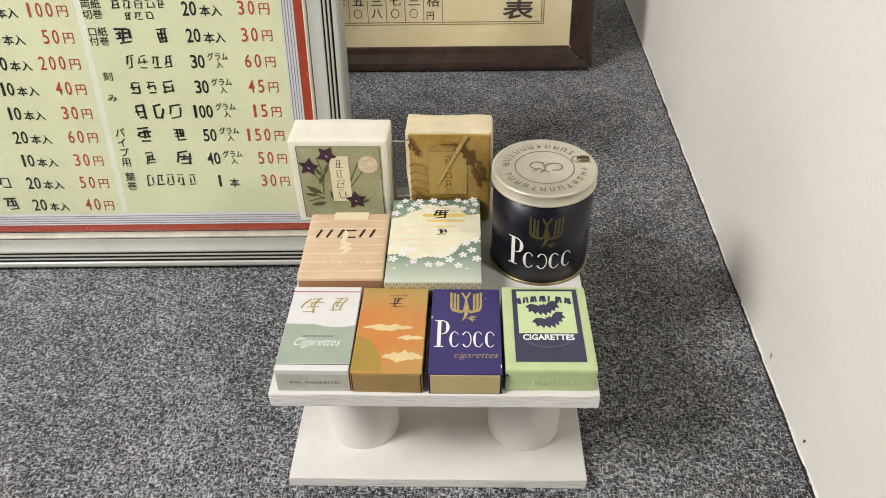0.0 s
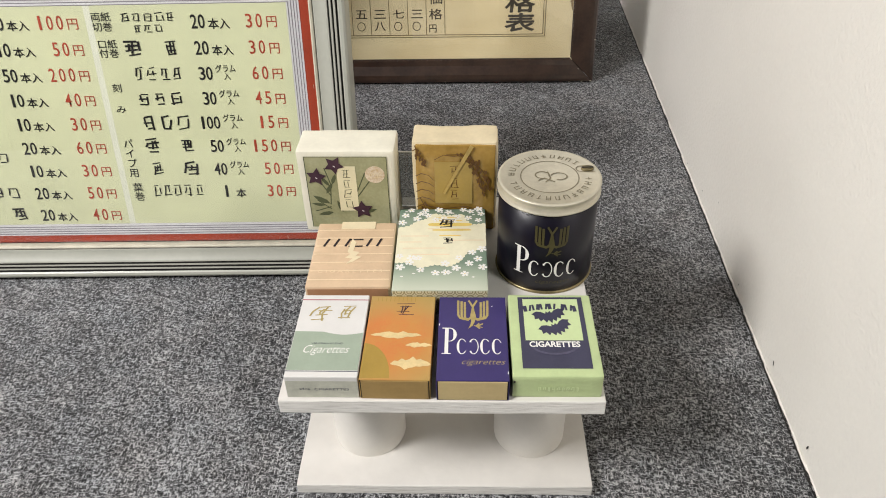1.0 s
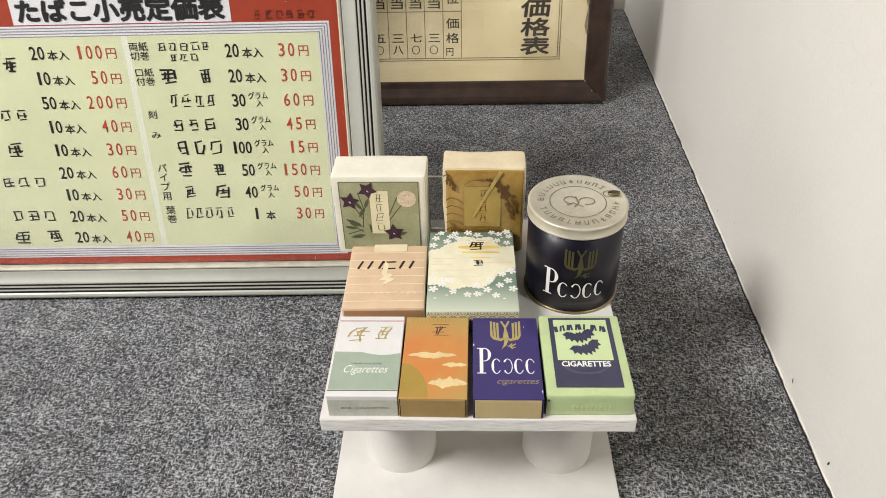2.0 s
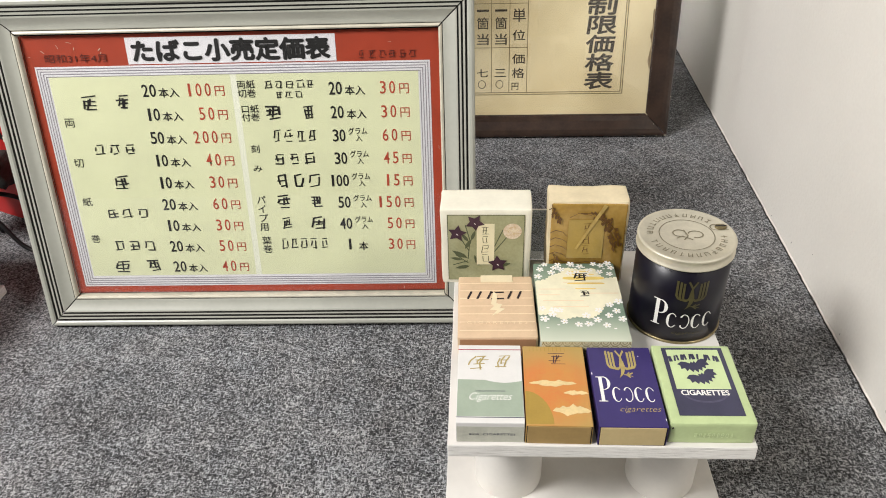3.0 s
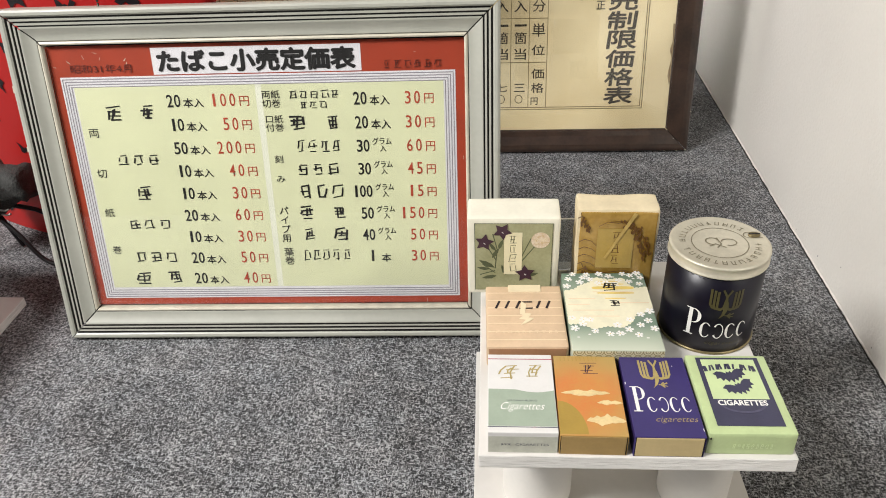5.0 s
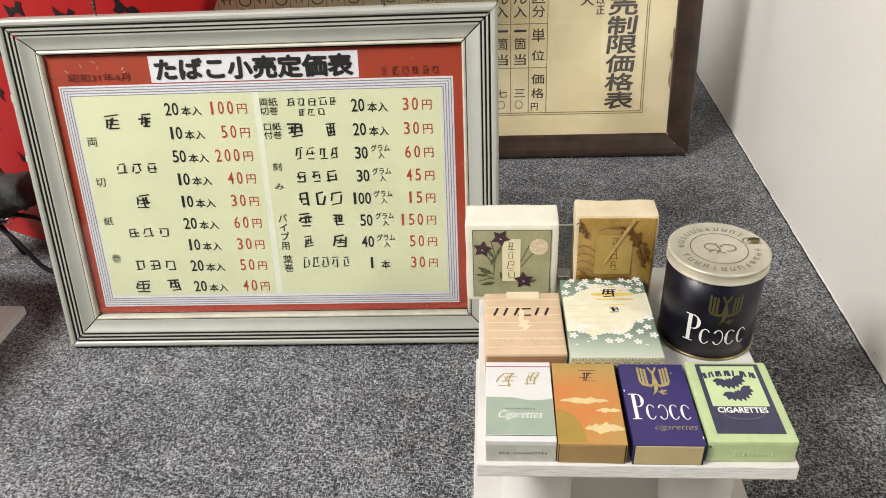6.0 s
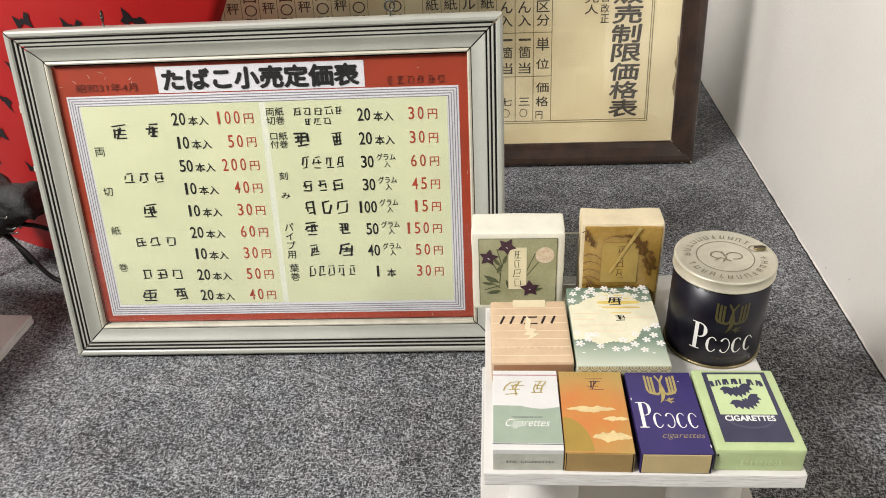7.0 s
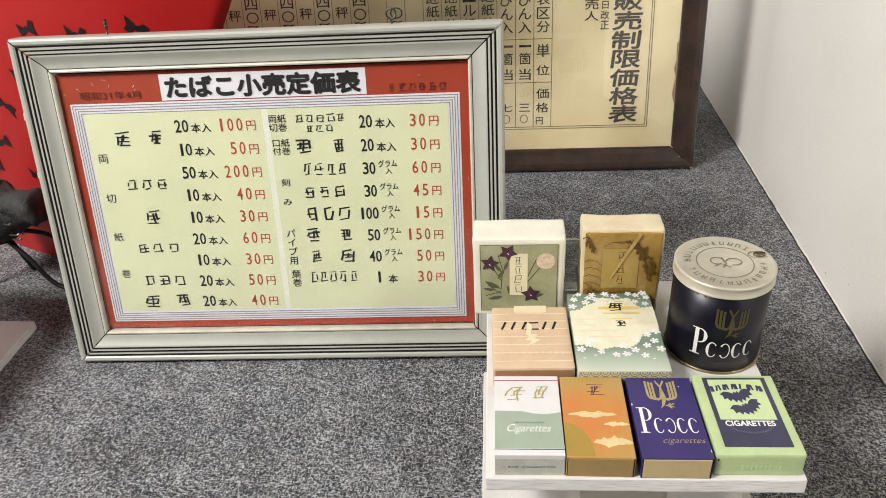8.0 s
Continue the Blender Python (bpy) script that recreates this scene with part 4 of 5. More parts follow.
def name_shapes(b, x0, y0, w, h, z=0.0):
    """A tall stem with a half ring and four crescents in place of the name."""
    rect(b, x0 + 0.045 * w, x0 + 0.105 * w, y0 + 0.03 * h, y0 + 0.97 * h, z)
    rect(b, x0, x0 + 0.15 * w, y0, y0 + 0.035 * h, z + 0.00004)
    rect(b, x0, x0 + 0.15 * w, y0 + 0.965 * h, y0 + h, z + 0.00004)
    crescent(b, x0 + 0.125 * w, y0 + 0.73 * h, 0.115 * w, 0.265 * h, -120, 120, 0.055 * w, 0.014 * w, 180, z + 0.00008)
    for i, a0 in enumerate((38, 218, 42, 30)):
        crescent(b, x0 + (0.325 + 0.19 * i) * w, y0 + 0.285 * h, 0.083 * w, 0.29 * h, a0, a0 + 286, 0.042 * w, 0.015 * w, 0, z)


def navy_packet():
    w, l, h = 0.0428, 0.0728, 0.0170
    t, s = slide_box(at(0.0278, 0.3903, ZS, 1.3), "navy card slide-box packet with gold emblem and white name shapes", w, l, h, M_NAVY, M_PALEGOLD)
    T = top(h)
    art("gold_emblem", s, M_GOLDINK, T @ Matrix.Translation((0.0002, 0.0205, 0)) @ Matrix.Diagonal((1, 1.38, 1, 1)), lambda b: dove_shape(b, 0.0168))
    art("white_name_mark", s, M_WHITEINK, T, lambda b: name_shapes(b, -0.0188, -0.0150, 0.0375, 0.0226))
    art("script_lettering", s, M_GOLDINK, T, lambda b: letters(b, "cigarettes", -0.0065, -0.0248, 0.026, 0.0055, 0, bold=-0.012, shear=0.4))
    for x, y, rx, ry in ((0.0125, 0.0275, 0.0004, 0.0004), (-w / 2 + 0.0006, 0.0105, 0.0004, 0.0011), (w / 2 - 0.0006, -0.03, 0.0003, 0.0014)):
        art("worn_spot", s, M_WHITEINK, T, lambda b: disc(b, x, y, rx, ry, 0, 7))


def green_packet():
    w, l, h = 0.0531, 0.0715, 0.0180
    t, body = packet("tobacco_packet", at(0.0774, 0.3936, ZS, 1.5), "pale green soft paper packet with slate-blue printed panel", w, l, h, M_LIME, 0.0014, 0.0003, 3.0)
    T = Matrix.Translation((0, 0, 0.0002)) @ top(h)
    x0, x1, y0, y1 = -w / 2 + 0.0062, w / 2 - 0.0058, -l / 2 + 0.0062, l / 2 - 0.0028
    art("slate_panel", body, M_SLATE, T, lambda b: rect(b, x0, x1, y0, y1))
    art("pale_panel", body, M_LIMEPALE, top(h + 0.0003), lambda b: rect(b, x0 + 0.003, x1 - 0.003, -0.0065, y1 - 0.002))
    N = top(h + 0.0004)
    art("name_print", body, M_SLATE, N, lambda b: [stroke(b, [(x, 0.0213 - 9 * x * x), (x + (0.0007 if k % 2 else -0.0006), 0.0266 - 9 * x * x)], 0.0013 + 0.0011 * (k % 3 == 0)) for k, x in ((k, -0.0158 + 0.0026 * k) for k in range(13)) if k != 8])

    def blot(b, cx, cy, turn, size):
        # ragged wing outline about a narrow middle
        half = ((0.0, 0.0024), (0.0011, 0.0036), (0.0016, 0.0020), (0.0036, 0.0038), (0.0060, 0.0046), (0.0090, 0.0030), (0.0077, 0.0016), (0.0082, -0.0012), (0.0061, -0.0008), (0.0054, -0.0034), (0.0038, -0.0020), (0.0026, -0.0048), (0.0012, -0.0030), (0.0, -0.0058))
        ring_pts = list(half) + [(-x, y) for x, y in half[-2:0:-1]]
        u, v = math.cos(radians(turn)), math.sin(radians(turn))
        poly(b, [(cx + size * (x * u - y * v), cy + size * (x * v + y * u)) for x, y in ring_pts])
    art("dark_motif", body, M_SLATE, N, lambda b: blot(b, -0.0012, 0.0152, 12, 1.2))
    art("dark_motif", body, M_SLATE, N, lambda b: blot(b, 0.0022, 0.0042, 24, 1.2))
    art("white_lettering", body, M_WHITEINK, N, lambda b: letters(b, "CIGARETTES", -0.0152, -0.0121, 0.0305, 0.0046, 0, bold=0.012, heavy=0.00012))
    art("worn_arc", body, M_WORN, N, lambda b: ring(b, 0, -0.0105, 0.0135, 0.0075, 0.0016, 0, 190, 350, 14))
    art("end_shapes", body, M_LIMEDEEP, Matrix.Translation((0, -0.0008, 0)) @ front(l), lambda b: bars(b, -0.012, 0.006, 0.025, 0.0042, 9, 77, 0, gap=0.3, thick=0.22))
    art("worn_corner", body, M_DARK, Matrix.Translation((0, -0.0006, 0)) @ front(l), lambda b: disc(b, -w / 2 + 0.0012, 0.0142, 0.0006, 0.0011, 0, 7))


def peach_packet():
    w, l, h = 0.0577, 0.0722, 0.0185
    t, body = packet("tobacco_packet", at(-0.0576, 0.4690, ZS, 2.1), "peach striped soft paper packet with a cream closing strip", w, l, h, M_PEACH, 0.002, 0.0002, 7.0)
    T = Matrix.Translation((0, 0, 0.00005)) @ top(h)
    art("stripes", body, M_PEACHLINE, T, lambda b: [rect(b, -w / 2 + 0.0015, w / 2 - 0.0015, -0.029 + 0.0092 * i, -0.0281 + 0.0092 * i) for i in range(7)])
    art("end_band", body, M_PEACHEND, Matrix.Translation((0, -0.0005, 0)) @ front(l), lambda b: rect(b, -w / 2 + 0.0018, w / 2 - 0.0018, 0.001, h - 0.0016))
    part("closing_strip", box(-0.0115, 0.0135, l / 2 - 0.008, l / 2 + 0.0006, h - 0.006, h + 0.0006, 0.0005), M_SEAL, t, "cream paper strip")
    art("name_print", body, M_DARK, top(h + 0.00015), lambda b: [stroke(b, [(-0.0185 + 0.0152 * i + dx, 0.0165), (-0.0215 + 0.0152 * i + dx, 0.0075)], 0.0017) for i in range(3) for dx in ((0, 0.0072) if i != 1 else (0,))] + [stroke(b, [(-0.004, y), (0.006, y + 0.0002)], 0.0015) for y in (0.0075, 0.0152)])
    art("pale_bolt", body, M_SEAL, top(h + 0.0002), lambda b: poly(b, ((-0.002, 0.0165), (0.0012, 0.012), (0.0, 0.002), (0.0045, 0.001), (0.0025, -0.0035), (0.0065, -0.0045), (0.001, -0.0095), (-0.004, -0.0125), (0.0002, -0.0062), (-0.005, -0.0055), (-0.0015, -0.001), (-0.004, 0.001))))
    art("faint_lettering", body, M_PEACHLINE, top(h + 0.00015), lambda b: letters(b, "C I G A R E T T E S", -0.022, -0.0215, 0.044, 0.003, 0))


def blossom(b, x, y, r, turn, z=0.0):
    pts = []
    for k in range(5):
        a = turn + k * 2 * math.pi / 5
        for da, rr in ((-0.5, 0.62), (-0.3, 1.0), (-0.08, 1.02), (0, 0.86), (0.08, 1.02), (0.3, 1.0), (0.5, 0.62), (0.628, 0.3)):
            pts.append((x + r * rr * math.cos(a + da), y + r * rr * math.sin(a + da)))
    poly(b, pts, z)


def scalloped(pts):
    """A printed edge of small round lobes along a coarse outline."""
    out = []
    for p, q in zip(pts, pts[1:] + pts[:1]):
        a, c = Vector(p), Vector(q)
        n = max(1, round((c - a).length / 0.0035))
        side = Vector(((c - a).y, -(c - a).x)).normalized()
        for k in range(n):
            for f in (0.0, 0.25, 0.5, 0.75):
                x = a + (c - a) * ((k + f) / n) + side * 0.0011 * math.sin(math.pi * f)
                out.append((max(-0.0316, min(0.0316, x.x)), x.y))
    return out


def blossom_packet():
    w, l, h = 0.0634, 0.0920, 0.0212
    t, body = packet("tobacco_packet", at(0.0042, 0.4742, ZS, 1.7), "grey-green paper packet printed with white cherry blossoms and cream cloud", w, l, h, M_GREEN, 0.0009, 0.0001, 11.0)
    rng = random.Random(12)
    z0 = h + 0.0001
    outline = [(-0.0315, -0.0195 + 0.002), (-0.022, -0.017), (-0.014, -0.023), (-0.004, -0.0195), (0.006, -0.0215), (0.013, -0.016), (0.018, -0.006), (0.0245, -0.004), (0.0315, 0.002), (0.0315, 0.027), (0.022, 0.0255), (0.0175, 0.031), (0.015, 0.0385), (0.003, 0.0365), (-0.006, 0.0395), (-0.011, 0.033), (-0.019, 0.029), (-0.0235, 0.024), (-0.0315, 0.022)]
    art("cream_cloud", body, M_CLOUD, top(z0), lambda b: poly(b, scalloped(outline)))
    art("yellow_bands", body, M_AMBER, top(z0 + 0.00004), lambda b: [poly(b, [(x + cw * (0.5 + 0.5 * math.cos(k * math.pi / 8)), y + 0.5 * ch * (1 + math.copysign(abs(math.sin(k * math.pi / 8)) ** 0.4, math.sin(k * math.pi / 8)))) for k in range(16)]) for x, y, cw, ch in ((-0.0105, 0.0240, 0.0325, 0.0042), (-0.0065, 0.0302, 0.0215, 0.0016), (-0.0075, 0.0185, 0.0290, 0.0020), (-0.0020, 0.0122, 0.0160, 0.0014), (-0.0050, 0.0340, 0.0170, 0.0011))])
    art("pale_bands", body, M_PEACHLINE, top(z0 + 0.00004), lambda b: [rect(b, x, x + cw, y, y + 0.0009) for x, y, cw in ((-0.029, 0.012, 0.02), (-0.03, 0.005, 0.016), (-0.027, -0.002, 0.03), (0.008, 0.007, 0.022), (-0.02, -0.009, 0.026), (-0.01, 0.0205, 0.03))])
    art("name_print", body, M_INK, top(z0 + 0.0001), lambda b: (bars(b, -0.0045, 0.0215, 0.0158, 0.0115, 1, 51, 0, thick=0.13), bars(b, 0.0005, 0.0025, 0.0085, 0.0085, 1, 52, 0, thick=0.14)))

    def flowers(b):
        spots = [(-0.027, 0.0375), (-0.0185, 0.0335), (-0.023, 0.044), (-0.0125, 0.0435), (-0.0025, 0.0445), (0.0045, 0.0415), (0.021, 0.0425), (0.0285, 0.0395), (0.0265, 0.0315), (0.0155, 0.0445), (-0.0105, 0.0375), (-0.029, 0.0285),
                 (-0.0285, -0.0105), (-0.0215, -0.0175), (-0.0275, -0.0225), (-0.0135, -0.0255), (-0.0035, -0.0285), (0.003, -0.0185), (0.0105, -0.0235), (0.0125, -0.0125), (0.0195, -0.0185), (0.0255, -0.0135), (0.0215, -0.0065), (0.0285, -0.0225), (0.0285, -0.0025), (0.0165, -0.0295)]
        more = random.Random(31)
        for k in range(400):
            x, y = more.uniform(-0.029, 0.029), more.choice((more.uniform(-0.031, -0.006), more.uniform(0.03, 0.0455)))
            if y < -0.006 and (y < -0.03 + 0.01 * abs(x) / 0.03 or y > -0.014 + 0.3 * abs(x)):
                continue
            if len(spots) < 36 and min(math.hypot(x - p, y - q) for p, q in spots) > 0.0048:
                spots.append((x, y))
        return spots
    for i, (x, y) in enumerate(flowers(None)):
        size, turn = rng.uniform(0.0027, 0.0035), rng.uniform(0, 1.2)
        art("printed_blossom", body, M_WHITEINK, top(z0 + 0.00007 + 0.00001 * (i % 4)), lambda b: blossom(b, x, y, size, turn))
        art("blossom_heart", body, M_AMBER, top(z0 + 0.00013), lambda b: disc(b, x, y, 0.0005, 0.0005, 0, 6))
    for i in range(12):
        px, py = rng.uniform(-0.028, 0.028), rng.choice((rng.uniform(-0.034, -0.028), rng.uniform(0.036, 0.044)))
        art("printed_petal", body, M_WHITEINK, top(z0 + 0.00011), lambda b: disc(b, px, py, 0.0012, 0.0006, 0, 8))
    art("scale_pattern_end", body, M_SCALE, Matrix.Translation((0, -0.0004, 0)) @ front(l), lambda b: rect(b, -w / 2 + 0.0005, w / 2 - 0.0005, 0.0006, h - 0.0006))


def front_up(d):
    return Matrix.Translation((0, -d / 2 - 0.0005, 0)) @ pose(0, 0, 0, 90)


def bellflower_box():
    w, d, h = 0.0711, 0.0318, 0.0705
    t, body = packet("tobacco_packet", at(-0.0667, 0.5360, ZS, 1.0), "ivory wrapped upright packet with an olive label of purple bellflowers", w, d, h, M_IVORY, 0.0024, 0.0006, 2.0)
    F = front_up(d)
    U = F @ Matrix.Translation((-0.0022, 0.0068, 0))
    x0, x1, y0, y1 = -w / 2 + 0.0053, w / 2 - 0.0057, 0.004, h - 0.0042
    lab = art("olive_label", body, M_OLIVE, F, lambda b: rect(b, x0, x1, y0, y1))

    def border(b):
        for r in ((x0, x1, y1 - 0.0005, y1), (x0, x0 + 0.0005, y0, y1 - 0.0005), (x1 - 0.0005, x1, y0, y1 - 0.0005)):
            rect(b, *r, 0.00008)
    art("label_border", body, M_LEAF, F, border)

    def stems(b):
        z = 0.00006
        for pts in ([(-0.012, 0.018), (-0.0105, 0.036), (-0.014, 0.05)], [(-0.0115, 0.026), (-0.019, 0.040)], [(-0.012, 0.014), (-0.022, 0.022)], [(0.009, 0.012), (0.008, 0.028), (0.0155, 0.046)], [(0.008, 0.024), (0.02, 0.041)], [(0.004, 0.012), (0.004, 0.018)], [(-0.012, 0.016), (-0.024, 0.012)]):
            stroke(b, pts, 0.0008, z)
            z += 0.00001
        for x, y, a, s in ((-0.012, 0.032, 60, 1), (-0.018, 0.022, 150, 1.3), (-0.008, 0.04, 70, 0.9), (-0.021, 0.018, 170, 0.9), (-0.005, 0.016, 110, 1), (-0.016, 0.010, 190, 1.1), (0.017, 0.012, 20, 0.9), (-0.014, 0.038, 125, 0.9)):
            u, v = math.cos(radians(a)), math.sin(radians(a))
            poly(b, [(x + s * (p * u - q * v), y + s * (p * v + q * u)) for p, q in ((-0.005, 0), (-0.001, 0.0017), (0.003, 0.0012), (0.006, 0), (0.002, -0.0014), (-0.002, -0.0014))], z)
            z += 0.00001
    art("printed_stem", body, M_LEAF, U, stems)
    art("name_panel", body, M_LABEL, U, lambda b: rect(b, -0.0052, 0.0088, 0.0125, 0.0515, 0.00026))
    art("name_print", body, M_LEAF, U, lambda b: bars(b, -0.0015, 0.0145, 0.0066, 0.035, 4, 61, 0.0003, thick=0.085, down=True))

    for x, y, r, a in ((-0.0205, 0.0425, 0.0078, 80), (-0.0065, 0.0525, 0.0078, 60), (0.0115, 0.0135, 0.0082, 95)):
        art("printed_bellflower", body, M_PURPLE, U, lambda b: poly(b, [(x + r * (1 if k % 2 == 0 else 0.52) * math.cos(radians(a + 36 * k)), y + r * (1 if k % 2 == 0 else 0.52) * math.sin(radians(a + 36 * k))) for k in range(10)], 0.0005), "dark purple bellflower")
        art("flower_pistil", body, M_WHITEINK, U, lambda b: stroke(b, [(x - 0.0006, y - 0.0004), (x + 0.0008, y - 0.0016)], 0.0006, 0.00056))
    art("round_seal", body, M_PINKISH, F, lambda b: disc(b, 0.0205, 0.0512, 0.0072, 0.0072, 0.0002))
    art("seal_print", body, M_SEAL, F, lambda b: bars(b, 0.0155, 0.048, 0.0095, 0.006, 3, 62, 0.00024, thick=0.16, slant=0.3))


def brown_box():
    w, d, h = 0.0612, 0.0256, 0.0762
    t, body = packet("tobacco_packet", at(0.0122, 0.5375, ZS, 0.0), "tan wrapped upright packet under brown cellophane with faded label", w, d, h, M_KRAFT, 0.0026, 0.0011, 5.0)
    b = box(-w / 2 + 0.0022, w / 2 - 0.0015, -d / 2 - 0.0012, -d / 2 + 0.006, 0.0006, h - 0.0022, 0.0012, 2)
    part("cellophane_front", crumple(b, 0.00035, 80, 5, 3.0), M_BROWN, t, "brown glossy cellophane", smooth=True)
    F = Matrix.Translation((0, -0.0012, 0)) @ front_up(d)
    art("faded_label", body, M_TANLABEL, F, lambda b: rect(b, -0.0148, 0.0128, 0.0245, 0.0605))
    art("name_print", body, M_BROWNPRINT, F, lambda b: bars(b, -0.004, 0.027, 0.0072, 0.031, 3, 63, 0.00012, thick=0.08, down=True))

    def grasses(b):
        rng = random.Random(21)
        z = 0.0001
        def ear(pts, count, spread):
            nonlocal z
            stroke(b, pts, 0.0006, z)
            for i in range(count):
                f = rng.uniform(0.25, 1) * (len(pts) - 1)
                p, q = Vector(pts[int(min(f, len(pts) - 1.001))]), Vector(pts[int(min(f, len(pts) - 1.001)) + 1])
                c = p.lerp(q, f % 1) + Vector((rng.uniform(-spread, spread), rng.uniform(-spread, spread) - 0.001))
                z += 0.00001
                a = rng.uniform(-0.6, 0.6)
                u, v = math.cos(a), math.sin(a)
                poly(b, [(c.x + x * u - y * v, c.y + x * v + y * u) for x, y in ((0, -0.0019), (0.0008, -0.0004), (0.0005, 0.0013), (0, 0.0018), (-0.0006, 0.0012), (-0.0008, -0.0003))], z)
        ear([(-0.006, 0.0665), (0.004, 0.0668), (0.013, 0.062), (0.021, 0.052), (0.0255, 0.036)], 46, 0.0028)
        ear([(0.004, 0.0668), (0.012, 0.058), (0.0185, 0.047), (0.021, 0.034)], 26, 0.0022)
        ear([(-0.0285, 0.0745), (-0.0255, 0.066), (-0.0215, 0.059)], 18, 0.002)
        for i in range(5):
            y = 0.049 - 0.0068 * i
            stroke(b, [(-0.0285, y), (-0.0245, y + 0.0022), (-0.019, y + 0.0006), (-0.0155, y - 0.003 + rng.uniform(-0.001, 0.001))], 0.0009, z, 0.4)
            z += 0.00002
        ear([(-0.026, 0.03), (-0.023, 0.023), (-0.022, 0.015)], 12, 0.0022)
        stroke(b, [(-0.0145, 0.063), (-0.008, 0.067), (0.002, 0.0655)], 0.0005, z)
        stroke(b, [(-0.02, 0.0225), (-0.008, 0.0205), (0.008, 0.023), (0.018, 0.0195)], 0.0009, z + 0.00002, 0.5)
        ear([(0.002, 0.019), (0.008, 0.022), (0.012, 0.017)], 10, 0.0018)
    art("faded_grass_print", body, M_BROWNPRINT, F, grasses)
    art("pale_crease", body, M_STREAK, F, lambda b: stroke(b, [(-0.0082, 0.0335), (0.0015, 0.053), (0.0124, 0.0742)], 0.0019, 0.0006, 1.6))
    art("dark_fold", body, M_BROWNPRINT, F, lambda b: stroke(b, [(-0.0305, 0.0695), (-0.0275, 0.0712), (-0.0255, 0.0698)], 0.0009, 0.0002))


for build in (white_green_packet, orange_packet, navy_packet, green_packet, peach_packet, blossom_packet, bellflower_box, brown_box):
    build()


# ---- round tin ----
M_TIN = material("worn_navy_tin_paint", lin(17, 14, 27), 0.34, vary=0.2, scale=60, grain=400, bump=0.03, spec=0.35)
M_LID = material("worn_pale_gold_tin", lin(206, 199, 178), 0.45, metal=0.4, vary=0.07, scale=90, grain=500, bump=0.04)
M_RIM = material("tarnished_tin_rim", lin(150, 136, 100), 0.35, metal=0.7, vary=0.2, scale=120)
M_EMBOSS = material("embossed_tin_shade", lin(150, 142, 118), 0.4, metal=0.7, vary=0.12)
M_TINGOLD = material("dim_gold_on_tin", lin(74, 67, 36), 0.4, vary=0.15)


def lathe(rows, sides=72):
    b = bmesh.new()
    made = [[b.verts.new((r * math.cos(2 * math.pi * i / sides), r * math.sin(2 * math.pi * i / sides), z)) for i in range(sides)] for r, z in rows]
    for p, q in zip(made, made[1:]):
        for i in range(sides):
            b.faces.new((p[i], p[(i + 1) % sides], q[(i + 1) % sides], q[i]))
    b.faces.new(made[0][::-1]), b.faces.new(made[-1])
    return b


def smooth_part(name, b, mat, parent, label=""):
    ob = part(name, b, mat, parent, label)
    for p in ob.data.polygons:
        p.use_smooth = len(p.vertices) == 4
    return ob


def wrapped(name, parent, mat, r, a0, draw):
    """Art bent round the tin; a0 is the angle that faces the visitor."""
    b = bmesh.new()
    draw(b)
    bmesh.ops.subdivide_edges(b, edges=[e for e in b.edges if e.calc_length() > 0.004], cuts=3)
    for v in b.verts:
        a = radians(a0) + v.co.x / r
        v.co = Vector(((r + 0.0003 + v.co.z) * math.cos(a), (r + 0.0003 + v.co.z) * math.sin(a), v.co.y))
    return part(name, b, mat, parent)


